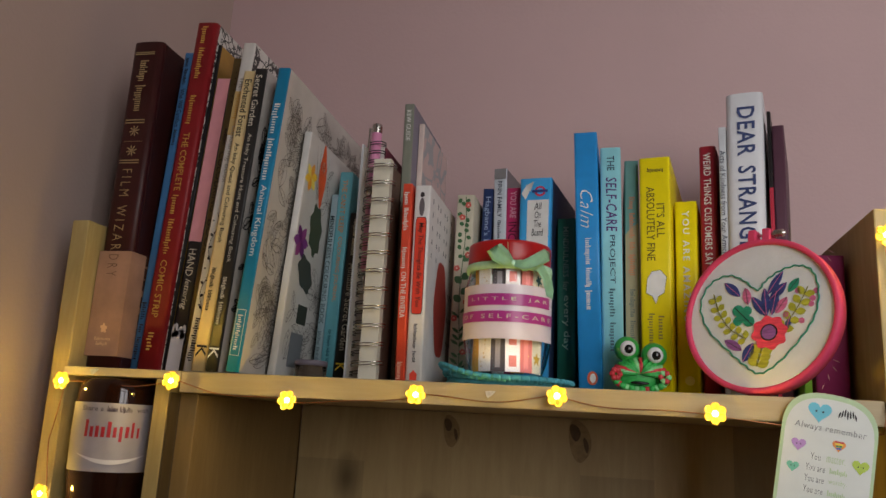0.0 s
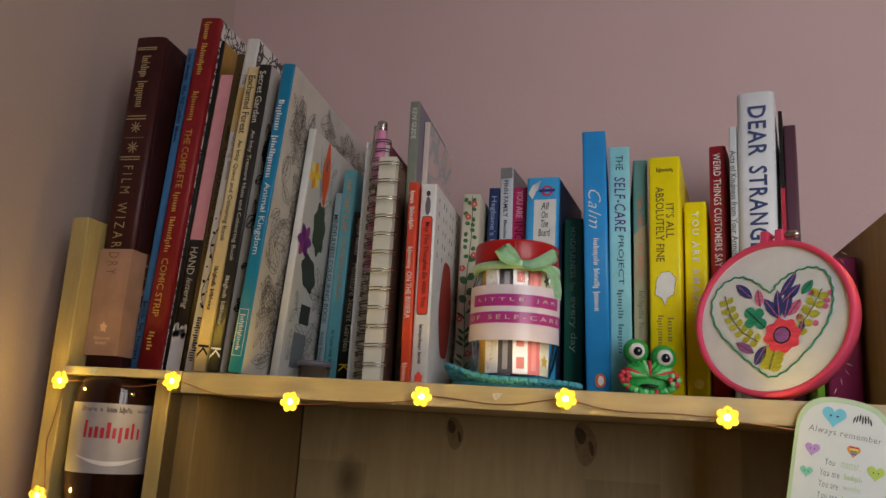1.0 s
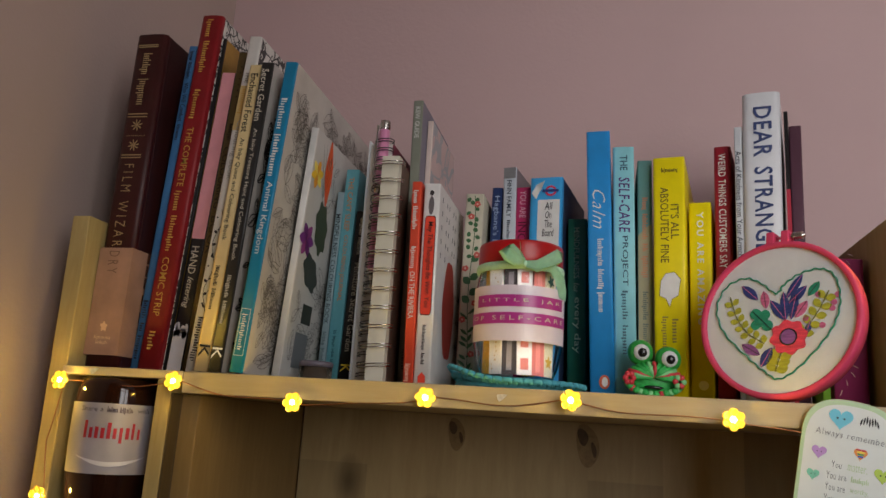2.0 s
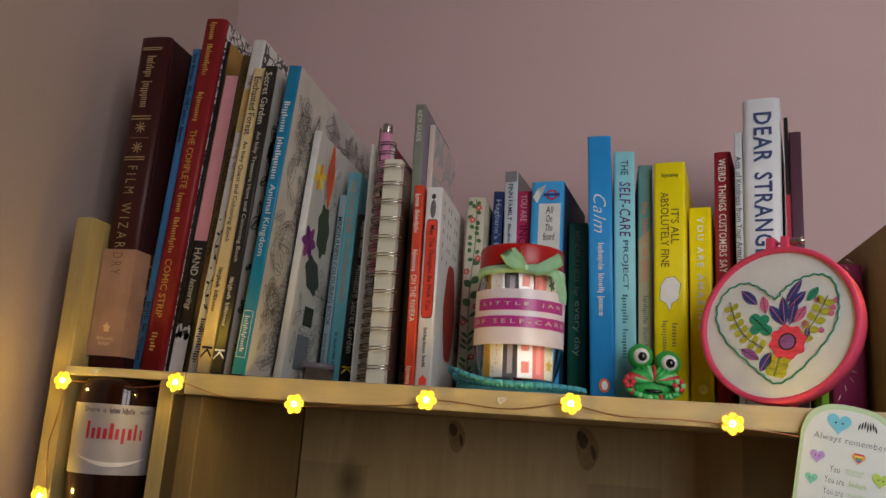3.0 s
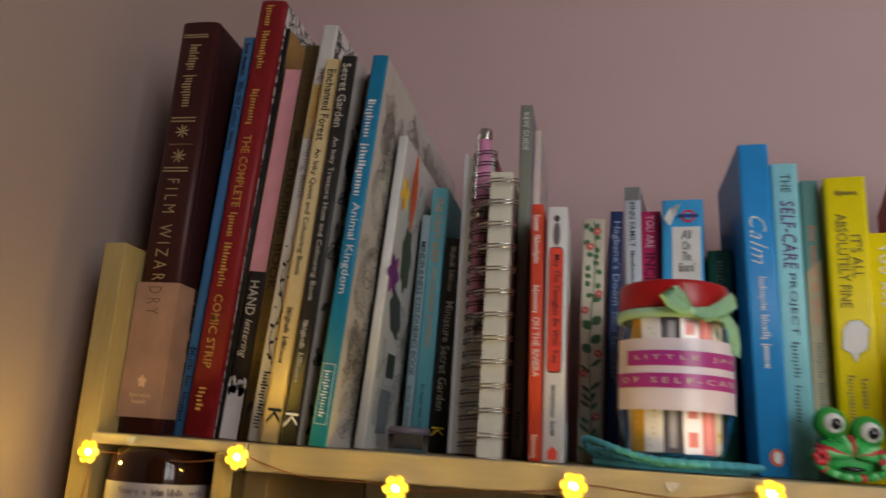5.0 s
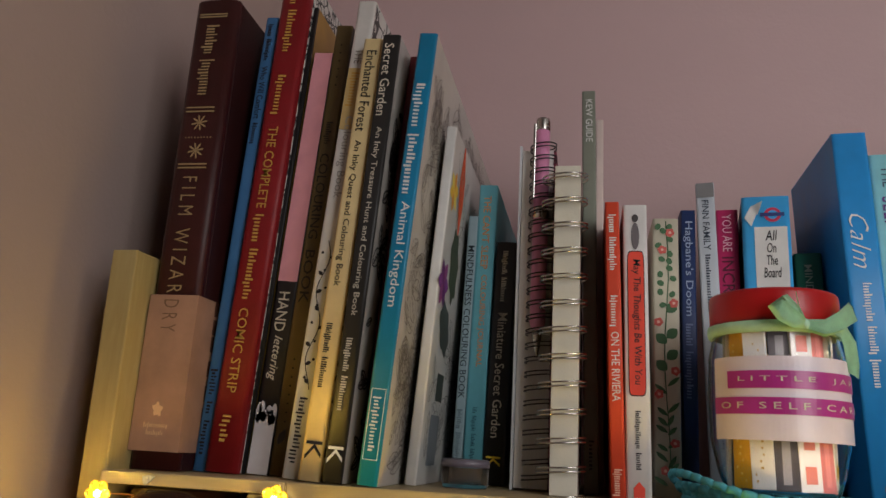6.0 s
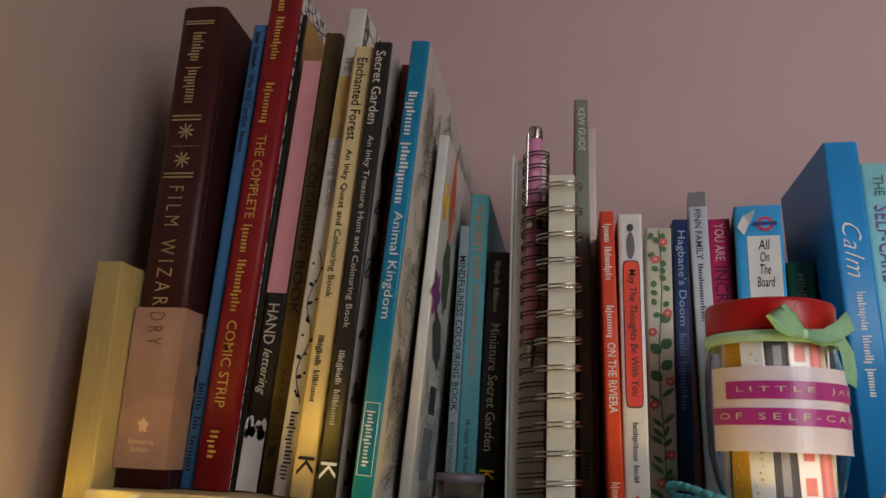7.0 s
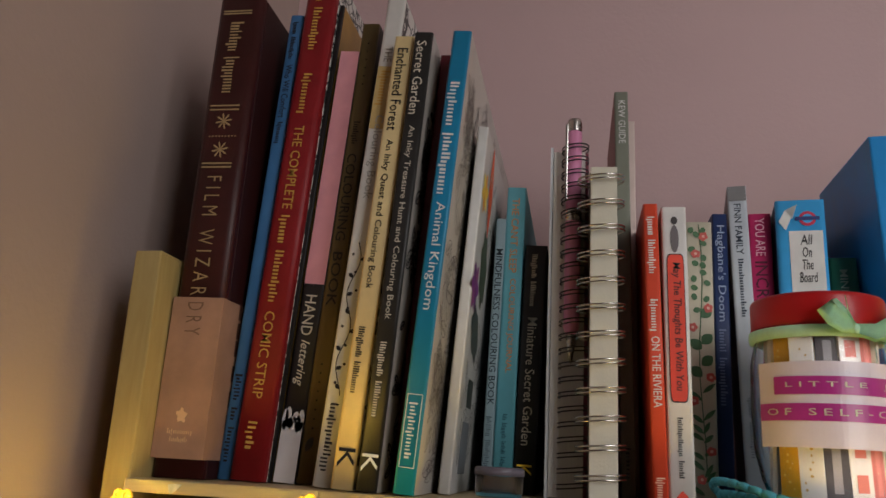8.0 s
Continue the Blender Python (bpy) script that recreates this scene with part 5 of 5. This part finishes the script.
bars(bottle, [5], ink("a02028", 1.3), bottle_place(-0.72, 0.62, 0.3315, 0.0150), "name_bar")
lettering(bottle, "Share a", ink("5a5256"), bottle_place(-0.88, -0.32, 0.3462, 0.0036))
bars(bottle, [4, 5], ink("301418", 1.2), bottle_place(-0.24, 0.32, 0.3462, 0.0052), "brand_bar")
lettering(bottle, "with", ink("5a5256"), bottle_place(0.42, 0.72, 0.3462, 0.0036))
swoosh = bmesh.new()
place = bottle_place(-0.85, 0.75, 0.3130, 0.0110)
top_, low_ = [], []
for i in range(25):
    a = i / 24
    dip = -0.5 * math.sin(math.pi * a)
    top_.append(swoosh.verts.new(place(a, dip + 0.16 * math.sin(math.pi * a)))), low_.append(swoosh.verts.new(place(a, dip - 0.12 * math.sin(math.pi * a) - 0.02)))
for i in range(24):
    swoosh.faces.new((low_[i], low_[i + 1], top_[i + 1], top_[i]))
part("swoosh_print", swoosh, ink("d8d4d4", 1.1), bottle)

# ---- the card hung on the shelf edge ----
card = thing("message_card", "white rounded card with hearts and green edge", "card", pose(0.3540, FRONT - 0.0050, -0.0120, 0, 9.0, 0))
CW, CT, CB = 0.0272, 0.0315, -0.075
arch = [(-CW, CB), (CW, CB)] + [(CW * math.copysign(abs(math.cos(a)) ** 0.75, math.cos(a)), CT - 0.024 + 0.024 * math.sin(a) ** 0.8) for a in [i * math.pi / 24 for i in range(25)]]
CARD_WHITE = paint("card_white", lin("ccd0ca", 1.15), 0.5, 0.04, 40.0, 0.03)
CARD_EDGE = paint("card_pale_green", lin("a8c096", 1.2), 0.5, 0.08, 60.0, 0.03)
part("card_sheet", slab(arch, 0.0, 0.0008), CARD_EDGE, card)
patch(card, [(x * 0.93, z - 0.0032 if z > 0.002 else z) for x, z in arch], CARD_WHITE, -0.0002, "inner_panel")
for cx, cz, r, col in ((-0.0068, 0.0198, 0.0068, "5cb0c4"), (-0.0166, -0.0018, 0.0042, "a880b8"), (0.0060, 0.0015, 0.0038, "d08030"), (-0.0185, -0.0155, 0.0036, "6cb898"), (0.0190, -0.0085, 0.0048, "a0b83c")):
    patch(card, heart(cx, cz, r), ink(col, 1.25), -0.0005, "heart_print")
    for e in (-1, 1):
        patch(card, oval(cx + e * r * 0.28, cz, r * 0.09, r * 0.09, 8), DARK, -0.0007, "face_dot")
for k, col in enumerate(("b82c30", "d8c030", "3c9050", "3050a0")):
    patch(card, oblong(0.0034 + 0.0004 * k, 0.0086 - 0.0004 * k, 0.0032 - 0.0013 * k, 0.0042 - 0.0013 * k), ink(col, 1.25), -0.0006, "heart_stripe")
for k in range(7):
    patch(card, leaf(0.0040 + 0.0017 * k, 0.0178 + 0.0006 * (k % 3), 0.0058 - 0.0004 * abs(3 - k), 0.0005, 1.35 + 0.08 * k), DARK, -0.0005, "striped_shape")
SOFT_INK, SOFT_GREEN = ink("6c6e70"), ink("b4cc9c", 1.1)
lettering(card, "Always remember", SOFT_INK, level(-0.0200, 0.0205, 0.0098, 0.0050), italic=0.1, weight=-0.012, spacing=1.1)
for k, (a, b) in enumerate((("You", "matter."), ("You are", ""), ("You are", "worthy."), ("You are", ""))):
    z = -0.0075 - 0.0066 * k
    lettering(card, a, SOFT_INK, level(-0.0090 - 0.0022 * (k > 0), -0.0035 + 0.0032 * (k > 0), z, 0.0040), weight=-0.012, spacing=1.1)
    place = level(0.0 + 0.0024 * (k > 0), 0.0105 + 0.002 * (k > 0), z, 0.0040)
    if k in (0, 2):
        lettering(card, b, SOFT_GREEN, place, weight=-0.008, spacing=1.1)
    else:
        bars(card, [5], SOFT_GREEN, place)

# ---- string of flower lights along the shelf edge ----
lights = thing("string_lights", "warm yellow flower lights on thin copper wire", "string lights", pose(0.0, FRONT, TOP))
PETAL = glow("warm_flower_plastic", (1.0, 0.54, 0.03), 0.17 * FAIRY_GLOW, 0.15)
HOT = glow("warm_bulb", (1.0, 0.80, 0.32), 4.0 * FAIRY_GLOW)
flower = bmesh.new()
for k in range(6):
    a = math.pi * k / 3
    tube([(0.0044 * math.cos(a) + 0.0023 * math.cos(q), -0.0008, 0.0044 * math.sin(a) + 0.0023 * math.sin(q)) for q in [j * math.pi / 5 for j in range(10)]], 0.00065, 5, True, flower)
    slab(oval(0.0040 * math.cos(a), 0.0040 * math.sin(a), 0.0024, 0.0024, 10), 0.0006, 0.0012, flower)
flower_mesh = bpy.data.meshes.new("flower_light")
flower.to_mesh(flower_mesh)
flower.free()
flower_mesh.materials.append(PETAL)
bulb = bmesh.new()
ball(bulb, (0, -0.0002, 0), 0.0021, 0, (1, 0.8, 1), 12)
bulb_mesh = bpy.data.meshes.new("bulb")
bulb.to_mesh(bulb_mesh)
bulb.free()
bulb_mesh.materials.append(HOT)
SPOTS = [(-0.1880, 0.001, 0.0055), (-0.1905, 0.001, -0.0780), (-0.1930, 0.001, -0.1620), (-0.0915, -0.0040, 0.0090), (0.0010, -0.0040, -0.0010), (0.0945, -0.0040, 0.0072), (0.1900, -0.0040, 0.0105), (0.2885, -0.0040, 0.0042), (0.3935, -0.0045, 0.1195)]
lamp = bpy.data.lights.new("fairy_lamp", "POINT")
lamp.energy, lamp.color, lamp.shadow_soft_size = FAIRY_POWER, (1.0, 0.64, 0.09), 0.002
for k, (x, y, z) in enumerate(SPOTS):
    fl = new("flower_light", flower_mesh)
    fl.parent = lights
    fl.matrix_parent_inverse = pose(0.0, -FRONT, -TOP)
    fl.matrix_basis = pose(x, y, z, 0, 13 * k, 0)
    bu = new("bulb", bulb_mesh)
    bu.parent = fl
    new("fairy_lamp", lamp).location = (x, y - 0.0045, z)


def wire_path(stops, sag=0.003):
    pts = []
    for i, (a, b) in enumerate(zip(stops, stops[1:])):
        for q in range(12):
            t = q / 12
            p = Vector(a).lerp(Vector(b), t)
            p.z += -sag * math.sin(math.pi * t) + 0.0012 * math.sin(7.0 * t + i * 2.3)
            pts.append(p)
    pts.append(Vector(stops[-1]))
    return pts


inv = pose(0.0, -FRONT, -TOP)
stops = [(-0.1880, 0.0058, 0.0055), (-0.0915, 0.0030, 0.0090), (0.0010, 0.0030, -0.0010), (0.0945, 0.0030, 0.0072), (0.1900, 0.0030, 0.0105), (0.2885, 0.0030, 0.0042), (0.3860, 0.0028, -0.004), (0.3975, 0.0008, 0.060), (0.3935, 0.0005, 0.1195)]
wire = part("wire", tube(wire_path(stops), 0.0004, 5), COPPER, lights, "thin copper wire", True)
wire.matrix_parent_inverse = inv
tail = part("wire", tube(wire_path([(-0.1880, 0.0068, 0.0055), (-0.1960, 0.0072, -0.040), (-0.1905, 0.0070, -0.078), (-0.1975, 0.0072, -0.120), (-0.1930, 0.0070, -0.162), (-0.1950, 0.0070, -0.34)], 0.0), 0.0004, 5), COPPER, lights, "thin copper wire", True)
tail.matrix_parent_inverse = inv
for x, z in ((0.1440, 0.0105), (-0.1640, 0.0138)):
    tagged(link("tape_piece", slab(oval(x, z, 0.0034, 0.0022, 9, 0.4, 0.3, 3), FRONT - 0.0018, FRONT - 0.0012), paint("clear_tape", (0.62, 0.60, 0.55), 0.12, 0.25, 300.0, 0.8, fine=400.0)), "small crumpled piece of clear sticky tape", "tape")
